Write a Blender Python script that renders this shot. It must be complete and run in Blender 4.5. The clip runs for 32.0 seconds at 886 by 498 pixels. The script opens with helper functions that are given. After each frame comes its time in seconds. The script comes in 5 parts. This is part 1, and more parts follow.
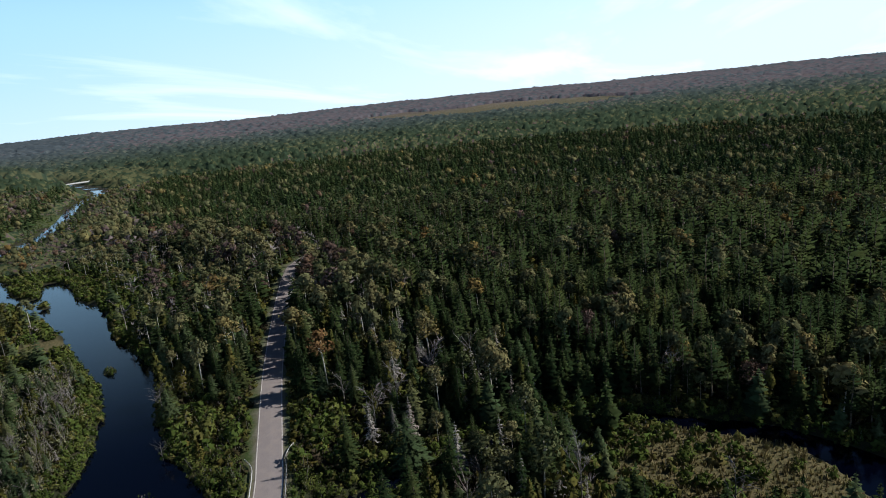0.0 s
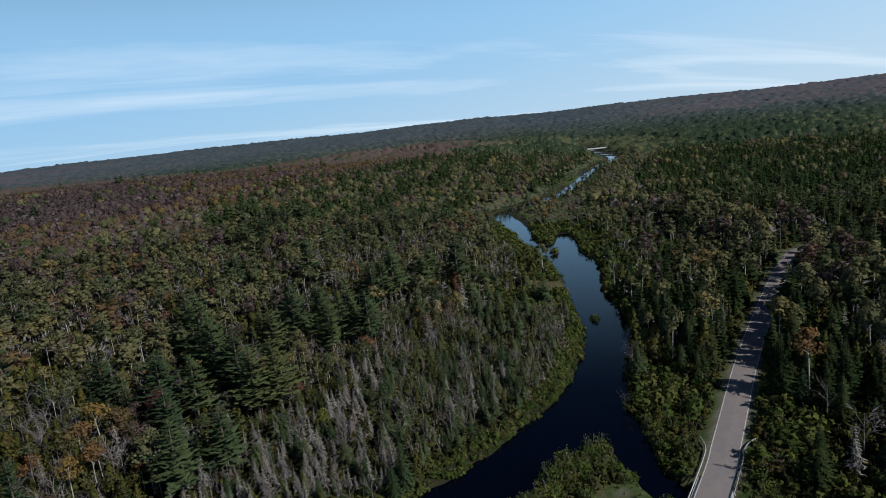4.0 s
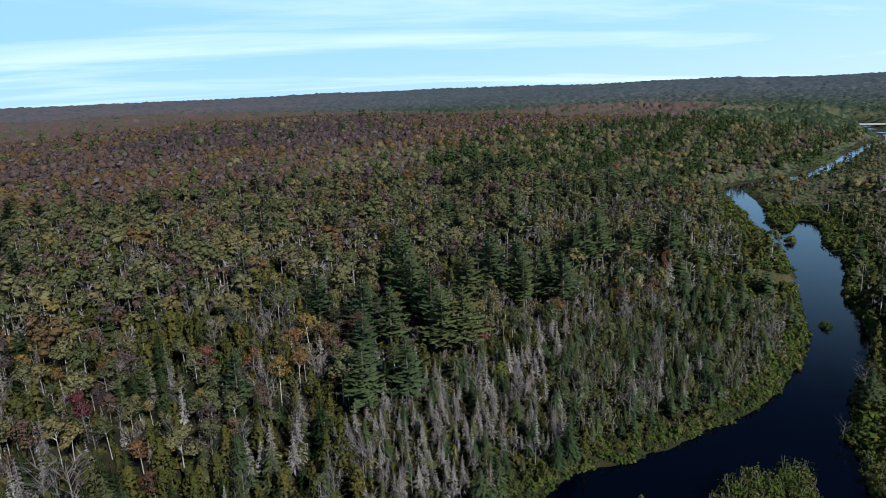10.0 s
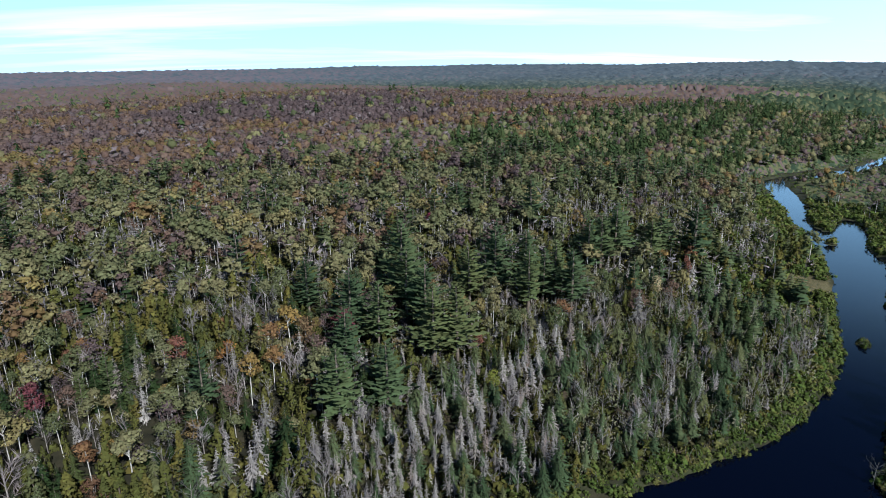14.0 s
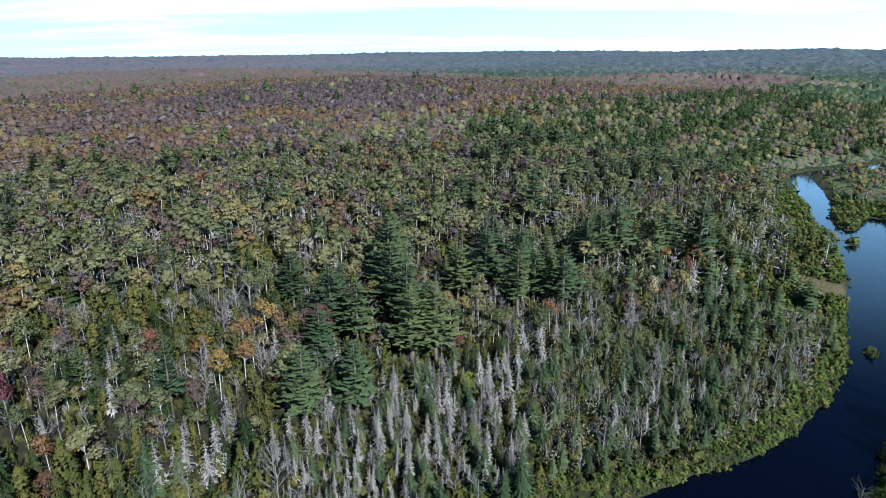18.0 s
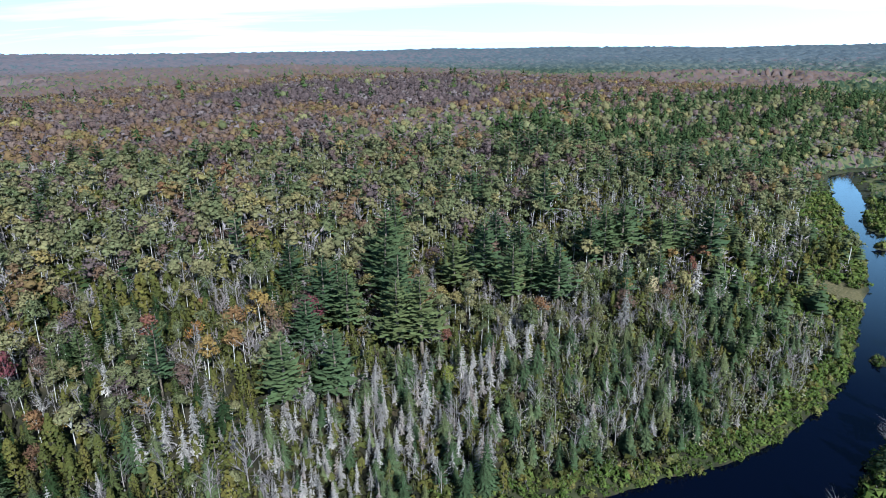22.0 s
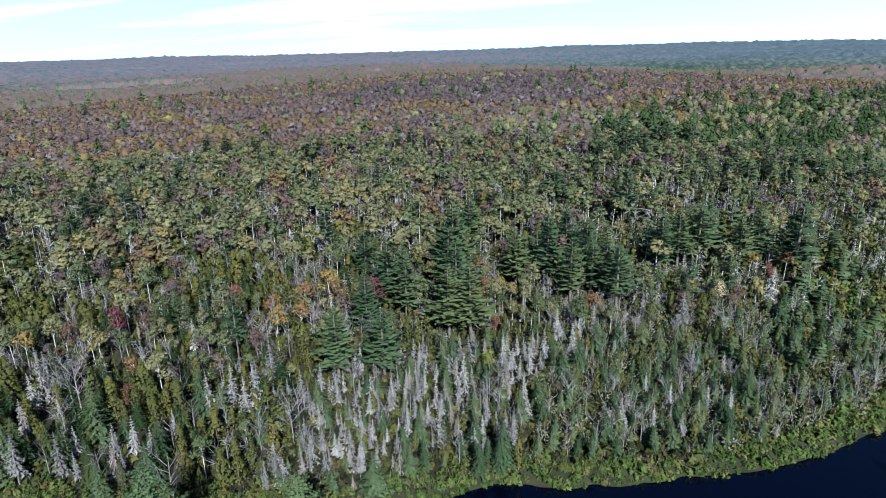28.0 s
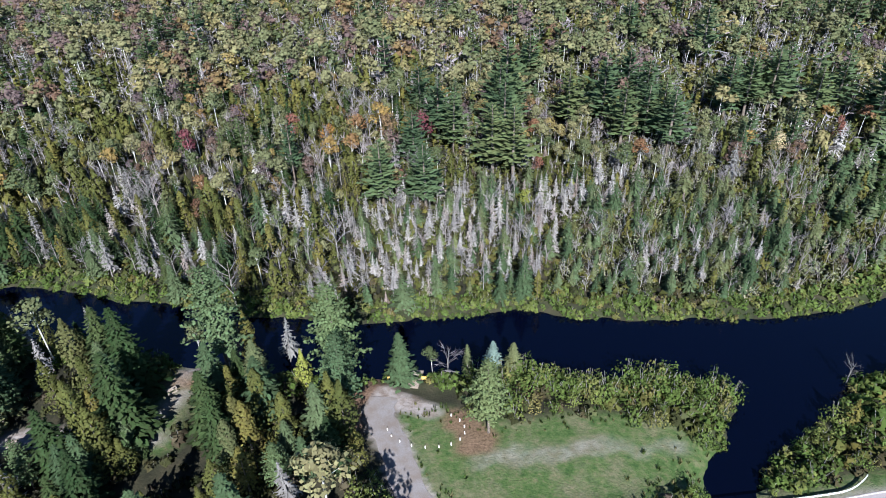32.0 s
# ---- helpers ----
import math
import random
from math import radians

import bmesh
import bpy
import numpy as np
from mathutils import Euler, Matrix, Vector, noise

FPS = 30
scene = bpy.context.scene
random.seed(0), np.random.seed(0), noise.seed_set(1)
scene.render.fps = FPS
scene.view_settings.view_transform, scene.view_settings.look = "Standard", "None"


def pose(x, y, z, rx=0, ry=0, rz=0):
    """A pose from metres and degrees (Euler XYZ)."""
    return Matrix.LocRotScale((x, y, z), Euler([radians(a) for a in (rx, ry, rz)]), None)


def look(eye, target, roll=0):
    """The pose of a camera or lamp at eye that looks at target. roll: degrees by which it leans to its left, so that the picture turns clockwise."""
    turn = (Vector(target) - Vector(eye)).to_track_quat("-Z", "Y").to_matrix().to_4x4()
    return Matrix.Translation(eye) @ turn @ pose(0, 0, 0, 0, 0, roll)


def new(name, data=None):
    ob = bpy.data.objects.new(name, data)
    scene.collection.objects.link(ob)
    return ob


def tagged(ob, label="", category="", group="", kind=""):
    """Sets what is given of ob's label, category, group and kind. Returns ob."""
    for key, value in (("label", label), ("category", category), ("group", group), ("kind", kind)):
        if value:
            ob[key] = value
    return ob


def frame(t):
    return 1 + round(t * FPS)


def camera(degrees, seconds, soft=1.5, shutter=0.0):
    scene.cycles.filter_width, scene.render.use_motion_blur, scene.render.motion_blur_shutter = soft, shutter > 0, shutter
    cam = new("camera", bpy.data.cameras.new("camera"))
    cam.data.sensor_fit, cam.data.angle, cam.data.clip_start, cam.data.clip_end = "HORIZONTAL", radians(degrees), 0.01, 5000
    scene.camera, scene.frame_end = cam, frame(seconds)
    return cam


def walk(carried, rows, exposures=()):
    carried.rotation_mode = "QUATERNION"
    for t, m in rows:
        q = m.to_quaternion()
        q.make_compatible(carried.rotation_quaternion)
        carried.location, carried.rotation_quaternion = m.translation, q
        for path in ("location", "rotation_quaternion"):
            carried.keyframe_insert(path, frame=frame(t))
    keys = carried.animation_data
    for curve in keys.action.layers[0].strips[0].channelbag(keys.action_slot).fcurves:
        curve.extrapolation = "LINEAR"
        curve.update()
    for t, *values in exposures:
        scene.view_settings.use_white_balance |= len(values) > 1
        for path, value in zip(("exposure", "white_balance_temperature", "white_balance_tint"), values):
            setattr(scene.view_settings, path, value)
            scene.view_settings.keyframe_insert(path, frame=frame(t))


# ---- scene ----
cam = camera(71.0, 32.0, soft=1.0)
PATH = [
    (0, (-6.53, -2.627, 79.719), (-4.673, -2.059, 79.243), -5.9),
    (0.5, (-6.318, -2.862, 79.314), (-4.547, -2.054, 78.856), -6.5),
    (1, (-6.676, -3.339, 79.287), (-5.0, -2.341, 78.846), -6.6),
    (1.5, (-6.533, -3.377, 79.072), (-4.962, -2.217, 78.644), -6.8),
    (2, (-7.244, -3.631, 79.711), (-5.799, -2.313, 79.294), -6.6),
    (2.5, (-6.641, -3.692, 79.313), (-5.336, -2.231, 78.908), -6.7),
    (3, (-7.091, -4.056, 79.417), (-5.914, -2.489, 79.018), -6.7),
    (3.5, (-7.059, -4.122, 79.565), (-6.006, -2.469, 79.168), -6.6),
    (5.5, (-7.394, -5.318, 79.708), (-6.72, -3.481, 79.296), -5.7),
    (6, (-7.784, -5.044, 79.822), (-7.185, -3.183, 79.399), -5.2),
    (7.5, (-8.028, -7.338, 80.721), (-7.702, -5.419, 80.259), -3.8),
    (8, (-7.327, -7.293, 80.034), (-7.007, -5.373, 79.574), -3.6),
    (8.5, (-6.567, -6.413, 80.391), (-6.253, -4.495, 79.92), -3.3),
    (9, (-5.695, -5.028, 81.209), (-5.39, -3.112, 80.722), -2.9),
    (9.5, (-4.417, -3.634, 80.758), (-4.12, -1.718, 80.269), -2.7),
    (10, (-3.07, -2.078, 80.807), (-2.78, -0.163, 80.309), -2.4),
    (10.5, (-1.768, -0.146, 80.841), (-1.484, 1.768, 80.334), -2.2),
    (11, (-0.291, 1.795, 80.88), (-0.013, 3.707, 80.363), -1.9),
    (11.5, (1.133, 3.792, 80.839), (1.402, 5.703, 80.314), -1.6),
    (12, (2.859, 5.497, 80.864), (3.11, 7.408, 80.33), -1.4),
    (12.5, (4.457, 7.299, 80.865), (4.69, 9.209, 80.322), -1.2),
    (13, (6.212, 8.726, 80.762), (6.426, 10.637, 80.213), -1.0),
    (13.5, (7.532, 10.284, 81.122), (7.728, 12.194, 80.561), -0.9),
    (14, (8.856, 11.5, 81.178), (9.038, 13.41, 80.612), -0.8),
    (14.5, (10.569, 12.373, 81.237), (10.736, 14.282, 80.665), -0.7),
    (16.5, (17.416, 15.271, 82.061), (17.527, 17.177, 81.465), -0.7),
    (17, (19.006, 15.544, 82.066), (19.107, 17.449, 81.467), -0.7),
    (17.5, (20.503, 15.755, 82.087), (20.594, 17.66, 81.485), -0.6),
    (18, (22.023, 15.456, 82.055), (22.105, 17.361, 81.451), -0.6),
    (18.5, (23.576, 15.3, 81.97), (23.65, 17.205, 81.365), -0.5),
    (19, (25.209, 14.873, 81.05), (25.276, 16.78, 80.452), -0.5),
    (19.5, (26.991, 15.062, 81.826), (27.05, 16.966, 81.218), -0.4),
    (20, (28.659, 14.732, 81.845), (28.712, 16.637, 81.236), -0.3),
    (20.5, (30.573, 14.501, 81.948), (30.616, 16.405, 81.338), -0.4),
    (21, (32.529, 14.091, 82.123), (32.561, 15.995, 81.511), -0.4),
    (21.5, (33.756, 13.725, 82.132), (33.768, 15.629, 81.521), -0.4),
    (22, (36.073, 13.557, 82.138), (36.014, 15.46, 81.525), -0.7),
    (22.5, (38.141, 13.465, 82.008), (38.051, 15.366, 81.396), -0.8),
    (23, (39.938, 13.313, 81.86), (39.823, 15.214, 81.249), -0.9),
    (23.5, (41.878, 13.037, 81.911), (41.742, 14.936, 81.299), -0.9),
    (24, (43.593, 12.454, 81.981), (43.44, 14.352, 81.369), -0.9),
    (24.5, (45.014, 11.815, 82.058), (44.848, 13.711, 81.445), -0.8),
    (26.5, (51.169, 8.962, 82.515), (50.953, 10.852, 81.897), -0.6),
    (27, (52.111, 8.115, 82.507), (51.843, 9.999, 81.89), -0.7),
    (27.5, (53.832, 7.45, 82.815), (53.468, 9.317, 82.198), -1.1),
    (28, (55.575, 6.682, 82.533), (55.121, 8.531, 81.921), -1.5),
    (28.5, (57.084, 6.001, 82.952), (56.584, 7.837, 82.338), -1.6),
    (29, (58.803, 5.139, 82.807), (58.273, 6.957, 82.161), -1.6),
    (29.4, (59.615, 3.861, 82.816), (59.087, 5.589, 81.959), -1.5),
    (29.5, (59.895, 3.688, 82.772), (59.374, 5.389, 81.858), -1.5),
    (30, (61.645, 4.117, 83.748), (61.126, 5.729, 82.684), -1.6),
    (30.5, (63.956, 3.842, 83.812), (63.421, 5.45, 82.75), -1.7),
    (31, (65.916, 3.807, 83.856), (65.376, 5.411, 82.791), -1.6),
    (31.5, (66.619, 4.106, 84.178), (66.077, 5.701, 83.1), -1.6),
    (32, (66.676, 4.169, 84.233), (66.035, 5.732, 83.162), -1.9),
]
EXPOSURES = [(0, 0.05, 6500, 8), (3, -0.35, 6300, 8), (7, -0.55, 6200, 8), (9, -0.22, 6150, 8), (13, 0.5, 5900, 8), (19, 1.0, 5500, 5), (28, 1.15, 5450, 4), (29, 1.2, 5500, 6), (30, 1.42, 5650, 9), (32, 1.58, 5650, 10)]
walk(cam, [(t, look(eye, target, roll)) for t, eye, target, roll in PATH], EXPOSURES)

# ---- world and sun ----
SHADOW = Vector((-0.42, 0.907, 0.0)).normalized()      # the way the shadows fall
SUN_UP = radians(36)
scene.world = bpy.data.worlds.new("sky")
scene.world.use_nodes = True
wn, wl = scene.world.node_tree.nodes, scene.world.node_tree.links
wn.clear()
sky = wn.new("ShaderNodeTexSky")
sky.sky_type, sky.sun_disc, sky.sun_elevation = 'NISHITA', False, SUN_UP
sky.sun_rotation = math.atan2(-SHADOW.x, -SHADOW.y)
sky.air_density, sky.dust_density, sky.ozone_density = 0.85, 0.0, 5.0
geo = wn.new("ShaderNodeTexCoord")
sep = wn.new("ShaderNodeSeparateXYZ")
wl.new(geo.outputs["Generated"], sep.inputs[0])


def wmath(op, a, b=None):
    n = wn.new("ShaderNodeMath")
    n.operation = op
    for i, v in enumerate((a, b)):
        if v is None:
            continue
        if isinstance(v, (int, float)):
            n.inputs[i].default_value = v
        else:
            wl.new(v, n.inputs[i])
    return n.outputs[0]


up = wmath('MAXIMUM', wmath('ADD', sep.outputs["Z"], 0.09), 0.02)
comb = wn.new("ShaderNodeCombineXYZ")
wl.new(wmath('DIVIDE', sep.outputs["X"], up), comb.inputs[0])
wl.new(wmath('DIVIDE', sep.outputs["Y"], up), comb.inputs[1])
cmap = wn.new("ShaderNodeMapping")
cmap.inputs["Rotation"].default_value = (0, 0, radians(-28))
cmap.inputs["Scale"].default_value = (0.15, 0.50, 1)
wl.new(comb.outputs[0], cmap.inputs[0])
cn = wn.new("ShaderNodeTexNoise")
cn.inputs["Scale"].default_value, cn.inputs["Detail"].default_value = 1.15, 9
cn.inputs["Roughness"].default_value, cn.inputs["Distortion"].default_value = 0.56, 0.5
wl.new(cmap.outputs[0], cn.inputs["Vector"])
cr = wn.new("ShaderNodeValToRGB")
cr.color_ramp.elements[0].position, cr.color_ramp.elements[1].position = 0.50, 0.82
wl.new(cn.outputs["Fac"], cr.inputs[0])
cmix = wn.new("ShaderNodeMix")
cmix.data_type = 'RGBA'
low_sky = wmath('SUBTRACT', 1.0, wmath('MULTIPLY', wmath('MAXIMUM', wmath('SUBTRACT', sep.outputs["Z"], 0.2), 0.0), 3.6))
# paler towards the sun
flat_dot = wmath('ADD', wmath('MULTIPLY', sep.outputs["X"], -SHADOW.x), wmath('MULTIPLY', sep.outputs["Y"], -SHADOW.y))
toward = wmath('ADD', wmath('MULTIPLY', flat_dot, 0.10), 0.86)
# a pale haze low down that thins upwards, and thin cirrus over it


def wramp(value, lo, hi):
    n = wn.new("ShaderNodeMapRange")
    n.interpolation_type = 'SMOOTHSTEP'
    wl.new(value, n.inputs[0])
    n.inputs[1].default_value, n.inputs[2].default_value = lo, hi
    return n.outputs[0]


veil = wmath('MULTIPLY', wmath('SUBTRACT', 1.0, wramp(sep.outputs["Z"], 0.13, 0.44)), toward)
cirrus = wmath('MULTIPLY', wmath('MULTIPLY', cr.outputs[0], wmath('ADD', wmath('MULTIPLY', flat_dot, 0.15), 0.85)), wmath('MAXIMUM', low_sky, 0.03))
wl.new(cirrus, cmix.inputs[0])
cool = wn.new("ShaderNodeMix")
cool.data_type, cool.blend_type = 'RGBA', 'MULTIPLY'
cool.inputs[0].default_value = 1.0
cool.inputs[7].default_value = (0.84, 1.0, 1.18, 1)
wl.new(sky.outputs[0], cool.inputs[6])
haze = wn.new("ShaderNodeMix")
haze.data_type = 'RGBA'
hcol = wn.new("ShaderNodeMix")
hcol.data_type = 'RGBA'
hcol.inputs[6].default_value, hcol.inputs[7].default_value = (26, 32.5, 38, 1), (15.5, 27.5, 40, 1)
wl.new(wramp(wmath('SUBTRACT', sep.outputs["Z"], wmath('MULTIPLY', flat_dot, 0.16)), -0.06, 0.26), hcol.inputs[0])
wl.new(hcol.outputs[2], haze.inputs[7])
wl.new(veil, haze.inputs[0])
wl.new(cool.outputs[2], haze.inputs[6])
wl.new(haze.outputs[2], cmix.inputs[6])
cmix.inputs[7].default_value = (37, 40, 42.5, 1)
bg = wn.new("ShaderNodeBackground")
bg.inputs["Strength"].default_value = 0.034
wl.new(cmix.outputs[2], bg.inputs[0])
wout = wn.new("ShaderNodeOutputWorld")
wl.new(bg.outputs[0], wout.inputs[0])

sun_data = bpy.data.lights.new("sun", 'SUN')
sun_data.energy, sun_data.angle, sun_data.color = 5.0, radians(0.53), (1.0, 0.96, 0.90)
sun = new("sun", sun_data)
to_sun = -SHADOW * math.cos(SUN_UP) + Vector((0, 0, math.sin(SUN_UP)))
sun.matrix_world = look(to_sun * 500, (0, 0, 0))

# ---- materials ----


class Nodes:
    """A small wrapper for a material's node tree."""

    def __init__(self, name):
        self.mat = bpy.data.materials.new(name)
        self.mat.use_nodes = True
        self.n, self.l = self.mat.node_tree.nodes, self.mat.node_tree.links
        self.bsdf = self.n["Principled BSDF"]
        self.bsdf.inputs["Specular IOR Level"].default_value = 0.2
        self.out = self.n["Material Output"]

    def node(self, kind, **ins):
        nd = self.n.new(kind)
        for k, v in ins.items():
            self.put(v, nd.inputs[k.replace("_", " ")])
        return nd

    def put(self, v, socket):
        if isinstance(v, bpy.types.NodeSocket):
            self.l.new(v, socket)
        else:
            socket.default_value = v

    def noise(self, scale, detail=4.0, rough=0.55, vector=None):
        nd = self.node("ShaderNodeTexNoise", Scale=scale, Detail=detail, Roughness=rough)
        self.l.new(vector or self.position(), nd.inputs["Vector"])
        return nd.outputs["Fac"]

    def position(self):
        return self.n.new("ShaderNodeNewGeometry").outputs["Position"]

    def ramp(self, fac, stops, mode='LINEAR'):
        nd = self.n.new("ShaderNodeValToRGB")
        nd.color_ramp.interpolation = mode
        el = nd.color_ramp.elements
        while len(el) < len(stops):
            el.new(0.5)
        for e, (p, c) in zip(el, stops):
            e.position, e.color = p, (*c, 1)
        self.l.new(fac, nd.inputs[0])
        return nd.outputs[0]

    def mix(self, fac, a, b, blend='MIX'):
        nd = self.n.new("ShaderNodeMix")
        nd.data_type, nd.blend_type = 'RGBA', blend
        self.put(fac, nd.inputs[0])
        self.put(a if isinstance(a, bpy.types.NodeSocket) else (*a, 1), nd.inputs[6])
        self.put(b if isinstance(b, bpy.types.NodeSocket) else (*b, 1), nd.inputs[7])
        return nd.outputs[2]

    def math(self, op, a, b=0.0):
        nd = self.n.new("ShaderNodeMath")
        nd.operation = op
        self.put(a, nd.inputs[0])
        self.put(b, nd.inputs[1])
        return nd.outputs[0]

    def spread(self, value, a, b, c, d):
        nd = self.n.new("ShaderNodeMapRange")
        self.put(value, nd.inputs[0])
        for i, v in enumerate((a, b, c, d)):
            nd.inputs[i + 1].default_value = v
        return nd.outputs[0]

    def bump(self, height, strength=0.4, distance=0.05):
        nd = self.node("ShaderNodeBump", Strength=strength, Distance=distance, Height=height)
        self.l.new(nd.outputs[0], self.bsdf.inputs["Normal"])

    def finish(self, color, rough=0.8, metal=0.0):
        self.put(color if isinstance(color, bpy.types.NodeSocket) else (*color, 1), self.bsdf.inputs["Base Color"])
        self.put(rough, self.bsdf.inputs["Roughness"])
        self.bsdf.inputs["Metallic"].default_value = metal
        return self.mat


def foliage(name, stops, single, clear=0.25, rough=0.7):
    """Leaves: a colour for each tree (its own random number, or the 'tint' of a joined stand), varied leaf by leaf."""
    m = Nodes(name)
    m.bsdf.inputs["Specular IOR Level"].default_value = 0.0
    if single:
        pick = m.n.new("ShaderNodeObjectInfo").outputs["Random"]
    else:
        at = m.n.new("ShaderNodeAttribute")
        at.attribute_name = "tint"
        pick = at.outputs["Fac"]
    tone = m.ramp(pick, stops)
    isle = m.n.new("ShaderNodeNewGeometry").outputs["Random Per Island"]
    value = m.spread(isle, 0, 1, 0.72, 1.25)
    hsv = m.node("ShaderNodeHueSaturation", Hue=m.spread(isle, 0, 1, 0.488, 0.512), Value=value, Color=tone)
    col = m.mix(m.spread(m.noise(0.9, 3), 0.35, 0.7, 0.0, 0.35), hsv.outputs[0], (0.03, 0.035, 0.018))
    m.finish(col, rough)
    if clear:
        tr = m.node("ShaderNodeBsdfTranslucent")
        m.l.new(col, tr.inputs[0])
        ms = m.node("ShaderNodeMixShader", Fac=clear)
        m.l.new(m.bsdf.outputs[0], ms.inputs[1])
        m.l.new(tr.outputs[0], ms.inputs[2])
        m.l.new(ms.outputs[0], m.out.inputs[0])
    return m.mat


def bark(name, a, b, scale=3.0):
    m = Nodes(name)
    n = m.noise(scale, 5)
    m.bump(n, 0.5, 0.03)
    return m.finish(m.ramp(n, [(0.35, a), (0.65, b)]), 0.9)


G = dict(
    pine=[(0.0, (0.046, 0.072, 0.036)), (0.4, (0.064, 0.092, 0.044)), (0.75, (0.081, 0.108, 0.046)), (1.0, (0.101, 0.118, 0.048))],
    # pine needles darkened: shade is put into their colour
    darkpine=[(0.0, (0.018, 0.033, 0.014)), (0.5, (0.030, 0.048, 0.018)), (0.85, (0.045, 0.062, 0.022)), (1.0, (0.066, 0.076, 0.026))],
    spruce=[(0.0, (0.034, 0.054, 0.026)), (0.4, (0.049, 0.072, 0.034)), (0.7, (0.069, 0.088, 0.042)), (1.0, (0.099, 0.104, 0.046))],
    cedar=[(0.0, (0.044, 0.049, 0.014)), (0.5, (0.068, 0.069, 0.019)), (0.8, (0.091, 0.078, 0.021)), (1.0, (0.056, 0.063, 0.028))],
    aspen=[(0.0, (0.061, 0.077, 0.034)), (0.25, (0.091, 0.100, 0.047)), (0.5, (0.125, 0.123, 0.062)), (0.72, (0.157, 0.141, 0.070)), (0.84, (0.176, 0.148, 0.065)),
           (0.91, (0.203, 0.135, 0.046)), (0.96, (0.163, 0.089, 0.044)), (1.0, (0.138, 0.064, 0.044))],
    maple=[(0.0, (0.074, 0.054, 0.058)), (0.26, (0.098, 0.070, 0.072)), (0.46, (0.116, 0.078, 0.068)), (0.62, (0.122, 0.074, 0.050)),
           (0.74, (0.142, 0.094, 0.044)), (0.82, (0.150, 0.112, 0.042)), (0.90, (0.096, 0.092, 0.042)), (0.96, (0.128, 0.066, 0.048)), (1.0, (0.115, 0.036, 0.046))],
    # spruce needles darkened to stand in for the south woods' shade
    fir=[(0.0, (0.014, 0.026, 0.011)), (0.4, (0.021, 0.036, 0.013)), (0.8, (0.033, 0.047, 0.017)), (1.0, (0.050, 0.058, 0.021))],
    under=[(0.0, (0.019, 0.022, 0.009)), (0.5, (0.036, 0.036, 0.015)), (0.8, (0.050, 0.040, 0.022)), (1.0, (0.074, 0.056, 0.044))],
    dead=[(0.0, (0.150, 0.137, 0.132)), (0.4, (0.230, 0.211, 0.202)), (0.8, (0.330, 0.306, 0.286)), (1.0, (0.210, 0.160, 0.142))],
    bare=[(0.0, (0.138, 0.122, 0.126)), (0.5, (0.196, 0.176, 0.182)), (0.8, (0.226, 0.186, 0.184)), (1.0, (0.275, 0.256, 0.244))],
    shrub=[(0.0, (0.045, 0.068, 0.016)), (0.5, (0.072, 0.100, 0.024)), (0.8, (0.110, 0.124, 0.034)), (1.0, (0.130, 0.108, 0.042))],
    grass=[(0.0, (0.040, 0.066, 0.016)), (0.6, (0.078, 0.094, 0.030)), (1.0, (0.130, 0.112, 0.052))],
    twig=[(0.0, (0.092, 0.074, 0.078)), (0.5, (0.122, 0.098, 0.102)), (1.0, (0.150, 0.122, 0.122))],
    alder=[(0.0, (0.116, 0.125, 0.069)), (0.5, (0.163, 0.166, 0.098)), (1.0, (0.212, 0.191, 0.127))],
    sedge=[(0.0, (0.158, 0.150, 0.060)), (0.5, (0.217, 0.180, 0.083)), (1.0, (0.247, 0.203, 0.112))],
)
LEAF = {(k, one): foliage(k + ("_leaves" if one else "_stand_leaves"), v, one, 0.0 if k in ("dead", "bare", "twig") else (0.03 if k in ("pine", "darkpine", "spruce", "cedar", "fir") else 0.12)) for k, v in G.items() for one in (True, False)}
BARK = dict(grey=bark("grey_bark", (0.10, 0.09, 0.08), (0.26, 0.24, 0.22)),
            brown=bark("brown_bark", (0.07, 0.055, 0.045), (0.17, 0.14, 0.11)),
            white=bark("white_bark", (0.26, 0.25, 0.23), (0.52, 0.50, 0.46)))

# ---- plan: river, creek, road, hill ----
# rows of x, y, half width
RIVER = [(-420, -20, 9), (-180, 42, 8.5), (-72, 70, 8.5), (-30, 77, 8.5), (15, 86, 8.5), (41, 98.5, 9.5), (64, 104, 9.5), (86, 111, 10),
         (105, 121, 9), (122, 136, 7.5), (141, 152.5, 8.5), (157, 175, 8), (177, 205, 8), (199, 234, 11), (216, 270, 11),
         (240, 331, 8), (274, 404, 7), (292, 425, 6), (330, 437, 6), (372, 455, 5), (432, 497, 5.5), (523, 574, 5.5), (585, 622, 6),
         (645, 655, 6), (720, 745, 7), (770, 830, 7), (850, 960, 8)]
ARM = [(205, 245, 9), (218, 266, 9), (237, 288, 8), (250, 305, 4)]
CREEK = [(96, 107, 8), (90.5, 96, 6.5), (86.5, 84, 4), (84.5, 75, 4.5), (88, 63, 3.6), (102, 46, 2.2), (124, 24, 1.8), (134, 4, 2), (133, -18, 3),
         (129, -36, 4), (119, -47, 6), (98, -64, 8), (60, -120, 8)]
ROAD = [(-190, -75), (-90, -22), (-20, 14), (40, 45.2), (90.8, 70.9), (108.4, 80.9), (152, 105.8), (211, 136.5), (257, 158.5), (280, 165), (330, 166)]


